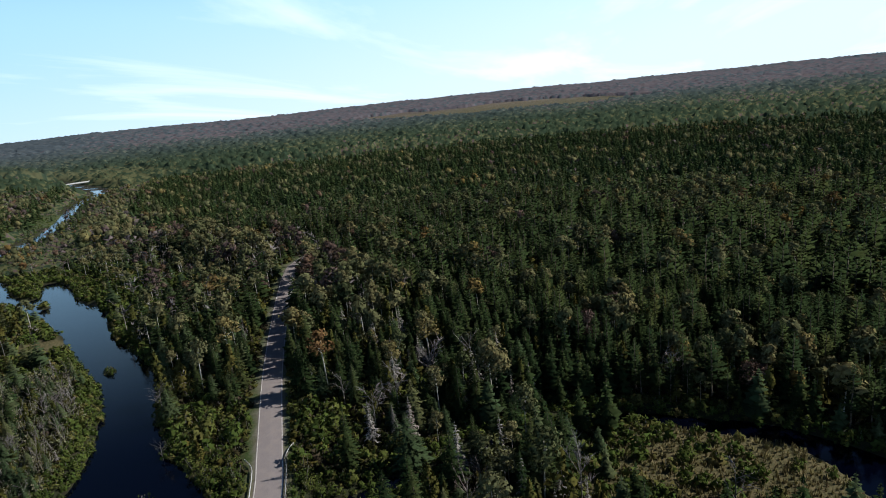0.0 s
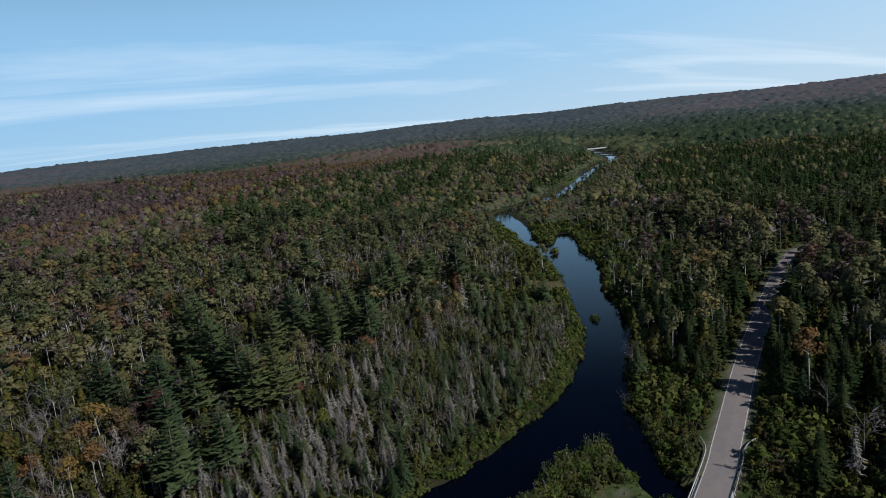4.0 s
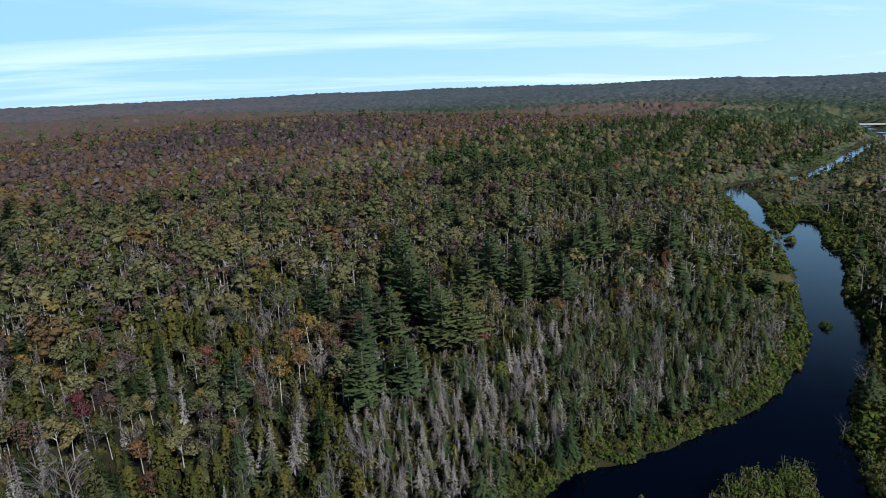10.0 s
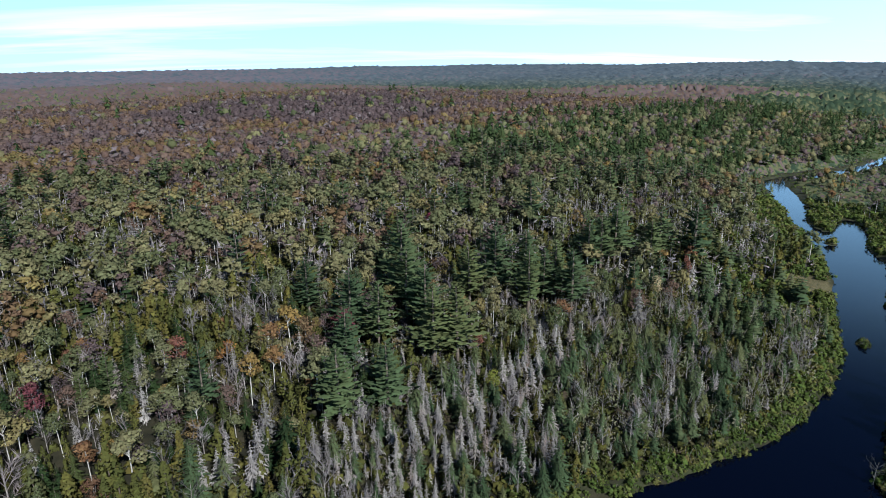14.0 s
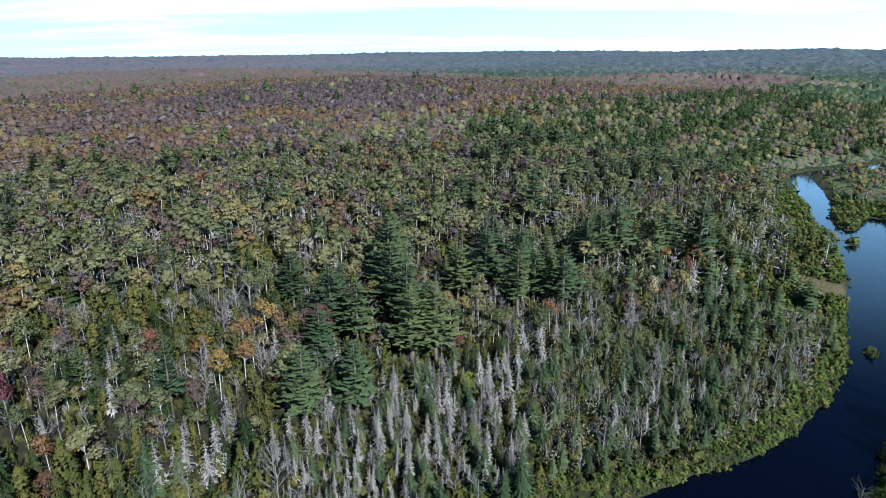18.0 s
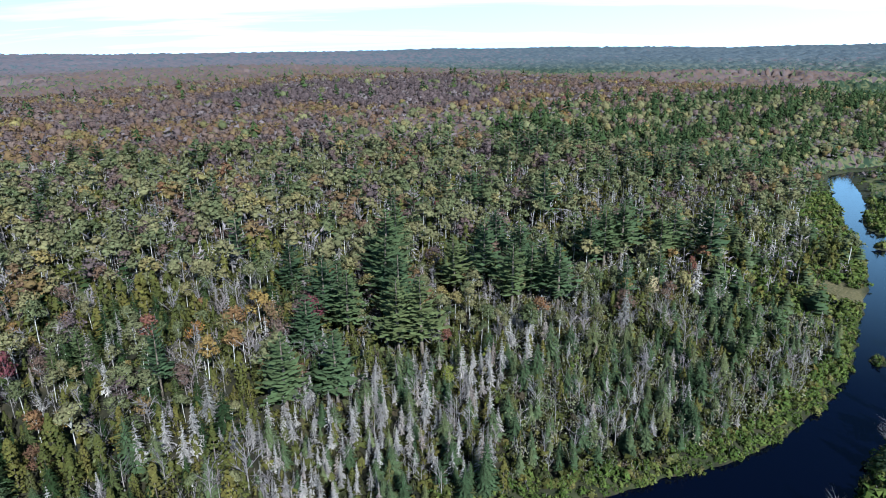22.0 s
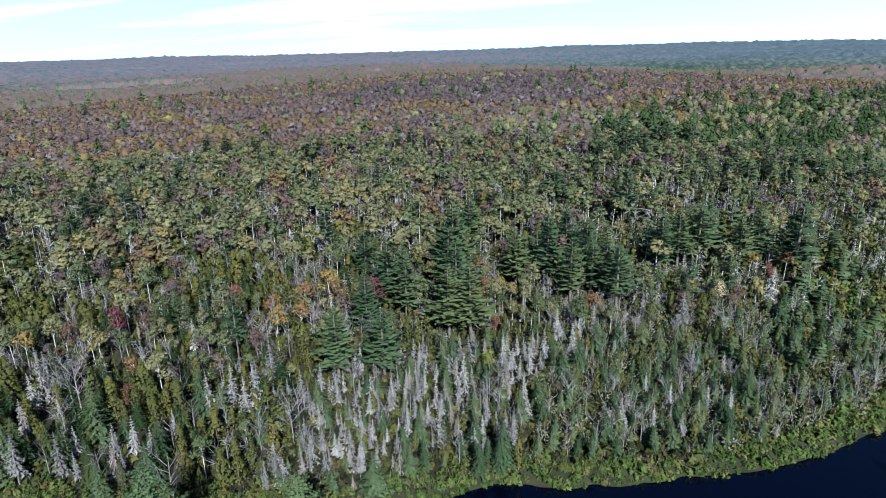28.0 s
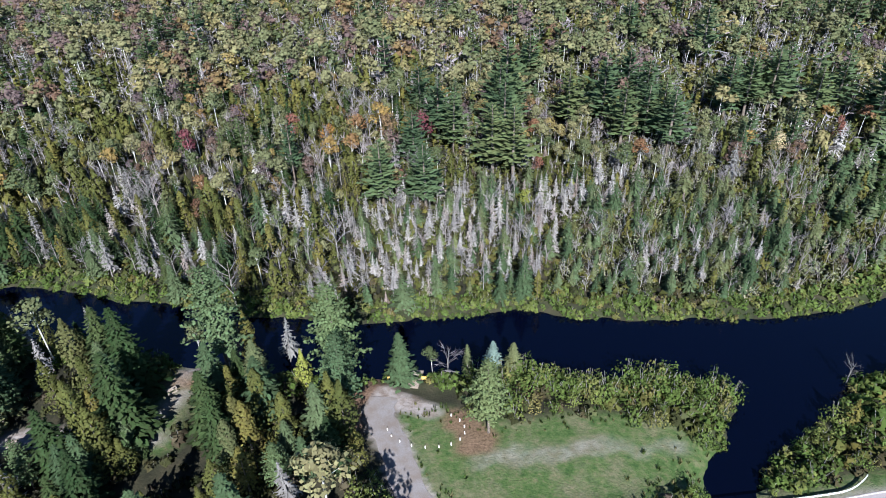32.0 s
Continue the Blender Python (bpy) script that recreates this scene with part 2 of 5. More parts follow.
def smooth(rows, per=6):
    """Points along a smooth line through the rows."""
    p = np.array(rows, float)
    p = np.vstack([2 * p[0] - p[1], p, 2 * p[-1] - p[-2]])
    u = np.linspace(0, 1, per, endpoint=False)[:, None]
    parts = []
    for i in range(1, len(p) - 2):
        a, b, c, d = p[i - 1:i + 3]
        parts.append(0.5 * (2 * b + (c - a) * u + (2 * a - 5 * b + 4 * c - d) * u ** 2 + (3 * b - a - 3 * c + d) * u ** 3))
    return np.vstack(parts + [p[-2:-1]])


def from_line(x, y, line):
    """Distance from a line (less its half width, where it has one) and the side: +1 on its left."""
    best, side = np.full(np.shape(x), 1e9), np.ones(np.shape(x))
    for a, b in zip(line[:-1], line[1:]):
        dx, dy = b[0] - a[0], b[1] - a[1]
        u = np.clip(((x - a[0]) * dx + (y - a[1]) * dy) / (dx * dx + dy * dy), 0, 1)
        d = np.hypot(x - a[0] - u * dx, y - a[1] - u * dy)
        if len(a) > 2:
            d = d - (a[2] + u * (b[2] - a[2]))
        near = d < best
        side = np.where(near, np.where(dx * (y - a[1]) - dy * (x - a[0]) > 0, 1.0, -1.0), side)
        best = np.where(near, d, best)
    return best, side


RIVER_LINE, ARM_LINE, CREEK_LINE, ROAD_LINE = smooth(RIVER), smooth(ARM), smooth(CREEK), smooth(ROAD)


def ramp01(v, a, b):
    u = np.clip((v - a) / (b - a), 0, 1)
    return u * u * (3 - 2 * u)


def waves(x, y, size, seed=0.0):
    """Cheap smooth unevenness between -1 and 1."""
    return (np.sin(x / size + seed) * np.cos(y / size * 1.13 - seed * 2) + 0.6 * np.sin(x / size * 2.3 - y / size * 1.7 + seed * 3)
            + 0.4 * np.sin(y / size * 4.1 + x / size * 1.2 + seed)) / 2.0


def water_gap(x, y):
    """Distance from the water's edge (below 0 in the water) and the side of the river (+1 north)."""
    wob = 1.3 * waves(x, y, 5.5, 0.7) + 0.7 * waves(x, y, 2.1, 1.9)
    r, side = from_line(x, y, RIVER_LINE)
    r = np.minimum(r, from_line(x, y, ARM_LINE)[0])
    isl = np.hypot((x - 237.5) * 0.86 - (y - 309) * 0.5, ((x - 237.5) * 0.5 + (y - 309) * 0.86) * 0.27) - 6.3
    isl2 = np.hypot((x - 213) , (y - 268) * 0.8) - 3.2
    isl3 = np.hypot(x - 148.5, (y - 167.5) * 0.9) - 2.0
    r = np.maximum(r, -np.minimum(np.minimum(isl, isl2), isl3))
    c, _ = from_line(x, y, CREEK_LINE)
    return np.minimum(r, c) + wob * np.where(np.minimum(r, c) < 40, 1, 0), side


def hill(x, y):
    h = 30 * np.exp(-0.5 * (((x + 60) / 370) ** 2 + ((y - 860) / np.where(y > 860, 230, 290)) ** 2))
    h = h + 17 * np.exp(-0.5 * (((x - 570) / 190) ** 2 + ((y - 1235) / 85) ** 2))
    h = h + 9 * np.exp(-0.5 * (((x - 750) / 120) ** 2 + ((y - 1005) / 70) ** 2))
    h = h + 30 * np.exp(-0.5 * (((x + 440) / 400) ** 2 + ((y - 1480) / 260) ** 2))
    return h


def height(x, y, fine=True):
    x, y = np.asarray(x, float), np.asarray(y, float)
    w, side = water_gap(x, y)
    north = np.where(side > 0, 1.0, 0.0)
    far = np.hypot(x - 30, y - 20)
    z = np.where(w < 0, -0.9 * ramp01(-w, 0, 3), 1.0 * ramp01(w, 0, 2.5))
    z = z + north * ramp01(w, 3, 75) * 8.5 + (1 - north) * ramp01(w, 2, 30) * 0.8
    z = z + north * ramp01(w, 30, 200) * hill(x, y)
    z = z + ramp01(w, 10, 60) * (0.7 * waves(x, y, 23) + 1.6 * waves(x, y, 90, 2.0))
    z = z + ramp01(far, 1500, 4700) * (57 + 9 * waves(x, y, 620, 1.0)) + ramp01(far, 900, 2600) * 6 * waves(x, y, 310, 3.0)
    rd, _ = from_line(x, y, ROAD_LINE)
    z = z + (2.1 - z) * np.where(w > 0.3, 1 - ramp01(rd, 4.6, 10), 0.0)
    return z


def autumn_woods(x, y):
    """Share of leaf-shedding hardwoods in the distant woods."""
    ahead = np.degrees(np.arctan2(x - 30, y - 20))
    far = np.hypot(x - 30, y - 20)
    return np.clip((1 - ramp01(ahead, -18, 12)) + ramp01(ahead, 40, 55) * ramp01(far, 1900, 2500) + 0.35 * waves(x, y, 420, 1.3), 0, 1)


GROUND_LIM = 4850


def graded(a, b, step, out):
    """Coordinates: even between a and b, wider and wider beyond, to +-out."""
    mid = list(np.arange(a, b + step, step))
    lo, hi, s = [], [], step
    v = mid[-1]
    while v < out:
        s *= 1.16
        s = min(s, 170)
        v += s
        hi.append(min(v, out))
    v, s = mid[0], step
    while v > -out:
        s *= 1.16
        s = min(s, 170)
        v -= s
        lo.append(max(v, -out))
    return np.array(lo[::-1] + mid + hi)


def mesh_from(name, verts, tris, mats, slot=None, tint=None, smooth_shade=False, normals=None):
    me = bpy.data.meshes.new(name)
    v, t = np.asarray(verts, np.float32), np.asarray(tris, np.int32)
    k = t.shape[1]
    me.vertices.add(len(v))
    me.vertices.foreach_set("co", v.ravel())
    me.loops.add(t.size)
    me.loops.foreach_set("vertex_index", t.ravel())
    me.polygons.add(len(t))
    me.polygons.foreach_set("loop_start", np.arange(0, t.size, k, dtype=np.int32))
    for m in mats:
        me.materials.append(m)
    if slot is not None:
        me.polygons.foreach_set("material_index", np.asarray(slot, np.int32))
    if smooth_shade:
        me.polygons.foreach_set("use_smooth", np.ones(len(t), bool))
    if tint is not None:
        me.attributes.new("tint", 'FLOAT', 'POINT').data.foreach_set("value", np.asarray(tint, np.float32))
    if normals is not None:
        me.attributes.new("custom_normal", 'FLOAT_VECTOR', 'POINT').data.foreach_set("vector", np.asarray(normals, np.float32).ravel())
    me.update()
    return me


def part(name, bm, material, parent=None, label=""):
    """Links a bmesh as one mesh object, under a thing or a part."""
    me = bpy.data.meshes.new(name)
    bm.to_mesh(me)
    bm.free()
    me.materials.append(material)
    ob = new(name, me)
    ob.parent = parent
    return tagged(ob, label)


# ground material: forest floor, with grass, sedge, sand and dirt by place
gm = Nodes("ground")
pos = gm.position()
big, mid_n, fine_n = gm.noise(0.012, 4), gm.noise(0.25, 5), gm.noise(2.5, 4)
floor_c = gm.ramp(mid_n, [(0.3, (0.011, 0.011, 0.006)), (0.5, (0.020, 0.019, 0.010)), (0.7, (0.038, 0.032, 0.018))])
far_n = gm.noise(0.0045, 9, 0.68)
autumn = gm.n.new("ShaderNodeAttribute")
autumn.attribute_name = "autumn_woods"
# far ground has haze painted in: bluer and greyer woods colours
far_haze_c = gm.mix(autumn.outputs["Fac"], gm.ramp(far_n, [(0.32, (0.044, 0.064, 0.072)), (0.5, (0.066, 0.086, 0.090)), (0.68, (0.092, 0.090, 0.094))]),
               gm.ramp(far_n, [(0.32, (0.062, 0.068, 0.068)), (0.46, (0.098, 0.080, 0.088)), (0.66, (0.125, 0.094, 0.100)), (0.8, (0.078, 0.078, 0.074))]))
litter = gm.n.new("ShaderNodeAttribute")
litter.attribute_name = "needle_litter"
at = gm.n.new("ShaderNodeAttribute")
at.attribute_name = "cover"
cov = gm.n.new("ShaderNodeSeparateColor")
gm.l.new(at.outputs["Color"], cov.inputs[0])
grass_c = gm.mix(gm.spread(gm.noise(0.16, 6, 0.66), 0.48, 0.62, 0.0, 0.55), gm.ramp(gm.noise(0.9, 7, 0.66), [(0.32, (0.022, 0.048, 0.010)), (0.46, (0.042, 0.070, 0.018)), (0.57, (0.064, 0.082, 0.028)), (0.70, (0.098, 0.092, 0.044))]),
                 gm.ramp(gm.noise(1.6, 6, 0.65), [(0.35, (0.070, 0.070, 0.034)), (0.65, (0.150, 0.122, 0.082))]))
dirt_c = gm.ramp(gm.noise(0.6, 6, 0.65), [(0.32, (0.130, 0.098, 0.078)), (0.5, (0.185, 0.158, 0.142)), (0.68, (0.245, 0.218, 0.202))])
sedge_c = gm.ramp(gm.noise(1.1, 5), [(0.3, (0.045, 0.046, 0.018)), (0.5, (0.090, 0.079, 0.036)), (0.7, (0.143, 0.112, 0.060))])
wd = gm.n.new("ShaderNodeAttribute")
wd.attribute_name = "hazed_woods"
col = gm.mix(cov.outputs[0], gm.mix(wd.outputs["Fac"], floor_c, far_haze_c), grass_c)
col = gm.mix(litter.outputs["Fac"], col, gm.ramp(fine_n, [(0.35, (0.075, 0.042, 0.026)), (0.65, (0.150, 0.092, 0.060))]))
col = gm.mix(cov.outputs[1], col, dirt_c)
col = gm.mix(cov.outputs[2], col, gm.mix(wd.outputs["Fac"], sedge_c, gm.ramp(gm.noise(0.01, 6), [(0.35, (0.120, 0.085, 0.072)), (0.65, (0.185, 0.138, 0.112))])))
gm.bump(gm.math('ADD', fine_n, mid_n), 0.7, 0.25)
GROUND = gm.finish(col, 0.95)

wm = Nodes("river_water")
wb = wm.noise(0.9, 5, 0.6)
wm.bump(wb, 0.22, 0.05)
wm.bsdf.inputs["Specular IOR Level"].default_value = 0.5
wm.bsdf.inputs["IOR"].default_value = 1.33
WATER = wm.finish((0.0005, 0.0010, 0.0045), 0.09)

am = Nodes("asphalt")
an = am.noise(0.35, 6, 0.62)
am.bump(am.noise(12, 3), 0.3, 0.01)
ASPHALT = am.finish(am.mix(am.spread(an, 0.42, 0.62, 0, 0.6), am.ramp(am.noise(6, 4), [(0.35, (0.211, 0.183, 0.183)), (0.7, (0.265, 0.234, 0.230))]), (0.281, 0.242, 0.226)), 0.9)


# ---- ground and water ----
MOWN = [(36, 69, 6), (46, 66, 8), (57, 70, 10), (68, 76, 8.5), (76, 79, 6)]
DRIVE = [(50, 49), (38.5, 57.5), (31.5, 65.5), (26.5, 70.5), (25, 75)]
DRIVE_LINE, MOWN_LINE = smooth(DRIVE), smooth(MOWN)
TRACK_LINE = smooth([(-8, 52), (-11, 60), (-13, 68), (-15, 74)])
WORN_LINE = [(46, 67.5), (49.5, 69.2), (60.4, 75.1), (76, 81.5)]
CLEARING_LINE = smooth([(5, 46), (-2, 52), (-9, 59), (-13, 67)])
YARD_LINE = smooth([(-45, 36), (-32, 43), (-24, 47)])


def covers(x, y):
    """Shares of grass, bare dirt and sedge on the ground."""
    w, side = water_gap(x, y)
    rd, rside = from_line(x, y, ROAD_LINE)
    mown, _ = from_line(x, y, MOWN_LINE)
    drive, _ = from_line(x, y, DRIVE_LINE)
    track, _ = from_line(x, y, TRACK_LINE)
    yard, _ = from_line(x, y, YARD_LINE)
    wob = waves(x, y, 3.1, 0.3)
    grass = np.maximum.reduce([1 - ramp01(mown + wob, 0, 3), 1 - ramp01(rd + wob, 5.5, 8.5), 0.9 * (1 - ramp01(track + wob, 2.5, 6)),
                               0.3 * (1 - ramp01(w, 1, 5)) * (w > 0)])
    dirt = np.maximum.reduce([1 - ramp01(drive + 0.3 * wob, 2.3, 3.1), 1 - ramp01(np.hypot((x - 30) * 0.62, 1.7 * ((y - 75.0) + 0.02 * (x - 30))) + 0.5 * wob, 3.2, 4.6),
                              0.8 * (1 - ramp01(track + 0.5 * wob, 0.8, 1.8)), 1 - ramp01(yard, 1.5, 2.5), 0.7 * (1 - ramp01(rd + 0.4 * wob, 3.3, 4.6)),
                              0.42 * (1 - ramp01(from_line(x, y, WORN_LINE)[0] + 1.5 * wob + 0.9 * waves(x, y, 1.4, 1.0), 0.3, 2.2))])
    marsh = (1 - ramp01(np.hypot((x - 111) / 20, (y + 18) / 30) + 0.12 * wob, 0.8, 1.1))
    open_n = (1 - ramp01(np.hypot((x - 166) / 9, (y - 216) / 13) + 0.2 * wob, 0.6, 1.1))
    spit = 1 - ramp01(np.hypot((x - 262) / 18, (y - 322) / 12), 0.7, 1.1)
    mead = 1 - ramp01(np.hypot((x - 430) / 75, (y - 540) / 45), 0.7, 1.1)
    sand = (1 - ramp01(np.hypot((x - 740) / 120, (y - 985) / 62) + 0.3 * waves(x, y, 30), 0.6, 1)) + (1 - ramp01(np.hypot(((x - 556) * .83 - (y - 1208) * .55) / 110, ((x - 556) * .55 + (y - 1208) * .83) / 60) + 0.25 * waves(x, y, 40), 0.6, 1))
    bog = 1 - ramp01(np.hypot((x - 2450) / 420, (y - 480) / 620) + 0.25 * waves(x, y, 130), 0.75, 1.0)
    field = 1 - ramp01(np.hypot((x + 930) / 230, (y - 1170) / 130) + 0.3 * waves(x, y, 60), 0.7, 1.0)
    grass = np.maximum(grass, np.maximum(np.maximum(spit, field), mead))
    dirt = np.clip(np.maximum(dirt, sand), 0, 1)
    return np.clip(grass, 0, 1), dirt, np.clip(np.maximum(np.maximum(marsh, bog), open_n), 0, 1)


gx = np.unique(np.concatenate([graded(-110, 300, 3.2, GROUND_LIM), np.arange(16, 92, 1.25), np.arange(300, 640, 5.5), np.arange(640, 900, 16)]))
gy = np.unique(np.concatenate([graded(-60, 430, 3.2, GROUND_LIM), np.arange(56, 92, 1.25), np.arange(430, 700, 5.5), np.arange(900, 1330, 14)]))
X, Y = np.meshgrid(gx, gy)
Z = height(X, Y)
nx, ny = len(gx), len(gy)
idx = np.arange(nx * ny).reshape(ny, nx)
quads = np.stack([idx[:-1, :-1], idx[:-1, 1:], idx[1:, 1:], idx[1:, :-1]], -1).reshape(-1, 4)
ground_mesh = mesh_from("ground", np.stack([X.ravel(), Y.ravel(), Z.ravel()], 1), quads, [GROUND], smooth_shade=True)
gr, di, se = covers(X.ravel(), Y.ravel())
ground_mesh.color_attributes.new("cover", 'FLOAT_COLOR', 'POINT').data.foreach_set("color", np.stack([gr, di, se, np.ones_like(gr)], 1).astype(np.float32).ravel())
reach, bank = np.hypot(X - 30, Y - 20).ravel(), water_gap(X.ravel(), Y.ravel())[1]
# beyond 2300 m the painted haze colours; on the hill, fallen leaf litter
litter_haze_share = np.maximum(ramp01(reach, 2300, 3200), np.where(bank > 0, 0.75 * ramp01(reach, 330, 520) * autumn_woods(X, Y).ravel(), 0.0))
ground_mesh.attributes.new("hazed_woods", 'FLOAT', 'POINT').data.foreach_set("value", litter_haze_share.astype(np.float32))
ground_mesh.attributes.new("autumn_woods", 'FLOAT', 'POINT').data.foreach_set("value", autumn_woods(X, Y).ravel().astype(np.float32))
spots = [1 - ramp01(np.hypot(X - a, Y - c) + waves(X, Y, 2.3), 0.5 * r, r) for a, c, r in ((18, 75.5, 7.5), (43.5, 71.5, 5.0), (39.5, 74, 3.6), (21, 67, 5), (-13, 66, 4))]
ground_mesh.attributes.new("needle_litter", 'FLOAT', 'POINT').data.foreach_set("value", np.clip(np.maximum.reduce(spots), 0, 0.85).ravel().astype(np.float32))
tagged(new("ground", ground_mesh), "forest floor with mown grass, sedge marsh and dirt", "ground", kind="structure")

bm = bmesh.new()
bmesh.ops.create_grid(bm, x_segments=1, y_segments=1, size=0.5)
bmesh.ops.transform(bm, matrix=Matrix.Translation((240, 380, 0)) @ Matrix.Diagonal((1360, 1200, 1, 1)), verts=bm.verts)
tagged(part("water", bm, WATER), "dark still river water reflecting the blue sky", "river", kind="structure")


def ribbon(name, line, half, z, thick, material):
    """A slab that follows a line, at one height or (z None) just above the ground."""
    bm = bmesh.new()
    rows = []
    for i, p in enumerate(line):
        a, b = line[max(i - 1, 0)], line[min(i + 1, len(line) - 1)]
        d = Vector((b[0] - a[0], b[1] - a[1], 0)).normalized()
        n = Vector((-d.y, d.x, 0))
        c = Vector((p[0], p[1], float(height(p[0], p[1])) + 0.1 if z is None else z))
        wide = half * (1 + (0.08 * math.sin(i * 1.7) if z is None else 0))
        e, f = c + n * wide, c - n * wide
        if z is None:
            e.z, f.z = float(height(e.x, e.y)) + 0.1, float(height(f.x, f.y)) + 0.1
        rows.append([bm.verts.new(e), bm.verts.new(c + Vector((0, 0, 0.07))), bm.verts.new(f),
                     bm.verts.new(c - n * (half + 0.1) - Vector((0, 0, thick))), bm.verts.new(c + n * (half + 0.1) - Vector((0, 0, thick)))])
    for r, s in zip(rows[:-1], rows[1:]):
        for i in range(5):
            bm.faces.new((r[i], s[i], s[(i + 1) % 5], r[(i + 1) % 5]))
    bm.faces.new(rows[0][::-1])
    bm.faces.new(rows[-1])
    bmesh.ops.recalc_face_normals(bm, faces=bm.faces)
    return part(name, bm, material)


gv = Nodes("gravel_drive")
gv.bump(gv.noise(9, 4), 0.4, 0.03)
GRAVEL = gv.finish(gv.mix(gv.spread(gv.noise(0.5, 6, 0.6), 0.4, 0.65, 0, 0.7), gv.ramp(gv.noise(7, 4), [(0.35, (0.140, 0.124, 0.120)), (0.7, (0.196, 0.178, 0.172))]), (0.128, 0.098, 0.076)), 0.95)
tagged(ribbon("driveway", DRIVE_LINE, 2.5, None, 0.5, GRAVEL), "pale gravel drive to the canoe landing", "driveway", kind="structure")
tagged(ribbon("road", ROAD_LINE, 3.15, 2.16, 0.35, ASPHALT), "sun-bleached pinkish grey country road", "road", kind="structure")

# ---- built things ----


def paint(name, a, b, rough=0.6, metal=0.0, scale=2.0):
    m = Nodes(name)
    n = m.noise(scale, 5)
    m.bump(n, 0.15, 0.01)
    return m.finish(m.ramp(n, [(0.35, a), (0.68, b)]), rough, metal)


GALV = paint("galvanised_steel", (0.50, 0.51, 0.52), (0.68, 0.69, 0.70), 0.45, 0.35, 4)
TIMBER = paint("weathered_timber", (0.17, 0.13, 0.10), (0.32, 0.27, 0.22), 0.9, 0, 6)
CONCRETE = paint("pale_concrete", (0.42, 0.41, 0.39), (0.58, 0.57, 0.54), 0.9, 0, 0.8)
WHITE = paint("white_paint", (0.70, 0.70, 0.68), (0.82, 0.82, 0.80), 0.6, 0, 1.5)
ROOF = paint("grey_shingles", (0.13, 0.13, 0.14), (0.24, 0.23, 0.23), 0.9, 0, 1.2)
SIGN = paint("ochre_sign_paint", (0.55, 0.33, 0.06), (0.68, 0.45, 0.10), 0.6, 0, 3)
GLASS = Nodes("window_glass").finish((0.02, 0.025, 0.03), 0.08)
LINE = paint("faded_edge_line", (0.55, 0.53, 0.50), (0.74, 0.72, 0.68), 0.8, 0, 0.7)


def box(sx, sy, sz, m=None, soft=0.0, bm=None):
    """A block that stands on z = 0, with softened edges."""
    bm = bm or bmesh.new()
    made = bmesh.ops.create_cube(bm, size=1.0)["verts"]
    bmesh.ops.transform(bm, matrix=(m or Matrix()) @ Matrix.Translation((0, 0, sz / 2)) @ Matrix.Diagonal((sx, sy, sz, 1)), verts=made)
    if soft:
        bmesh.ops.bevel(bm, geom=list({e for v in made for e in v.link_edges}), offset=soft, segments=1, affect='EDGES')
    return bm


def offset_line(line, off, x0, x1):
    """Points beside a line, where its x lies between x0 and x1; off(u) is the way to the left."""
    pts = []
    fine = np.vstack([line[:-1] + (line[1:] - line[:-1]) * u for u in np.linspace(0, 1, 8, endpoint=False)])
    fine = fine[np.argsort(fine[:, 0])]
    fine = fine[(fine[:, 0] >= x0) & (fine[:, 0] <= x1)]
    for i in range(len(fine)):
        a, b = fine[max(i - 1, 0)], fine[min(i + 1, len(fine) - 1)]
        d = (b - a)[:2] / np.linalg.norm((b - a)[:2])
        u = (fine[i, 0] - x0) / (x1 - x0)
        pts.append(Vector((fine[i, 0] - d[1] * off(u), fine[i, 1] + d[0] * off(u), 0)))
    return pts


def guardrail(side, x0, x1, label):
    """Steel W-beam on posts beside the road, with a flared end."""
    pts = offset_line(ROAD_LINE, lambda u: side * (3.75 + 2.0 * max(0, (u - 0.88) / 0.12) ** 2), x0, x1)
    root = new("guardrail")
    root.location = (pts[0].x, pts[0].y, 2.1)
    base = root.location.copy()
    bm = bmesh.new()
    prof = [(0.0, 0.42), (0.06, 0.48), (0.0, 0.56), (0.0, 0.62), (0.06, 0.70), (0.0, 0.76), (-0.05, 0.76), (-0.05, 0.42)]
    rings = []
    for i, p in enumerate(pts):
        d = (pts[min(i + 1, len(pts) - 1)] - pts[max(i - 1, 0)]).normalized()
        n = Vector((-d.y, d.x, 0)) * -side
        rings.append([bm.verts.new(p + n * o + Vector((0, 0, 2.1 + h)) - base) for o, h in prof])
    for r, s in zip(rings[:-1], rings[1:]):
        for k in range(len(prof)):
            bm.faces.new((r[k], s[k], s[(k + 1) % len(prof)], r[(k + 1) % len(prof)]))
    bm.faces.new(rings[0])
    bm.faces.new(rings[-1][::-1])
    bmesh.ops.recalc_face_normals(bm, faces=bm.faces)
    part("beam", bm, GALV, root)
    post = box(0.15, 0.18, 1.25, soft=0.015)
    me = bpy.data.meshes.new("post")
    post.to_mesh(me)
    post.free()
    me.materials.append(TIMBER)
    run, last = 0.0, None
    for p in pts:
        if last is None or (p - last).length >= 1.9:
            ob = new("post", me)
            ob.parent = root
            d = (pts[-1] - pts[0]).normalized()
            ob.location = p + Vector((-d.y, d.x, 0)) * side * 0.14 + Vector((0, 0, 1.58)) - base
            last = p
    return tagged(root, label, "guardrail", group="guardrails at the bridge")


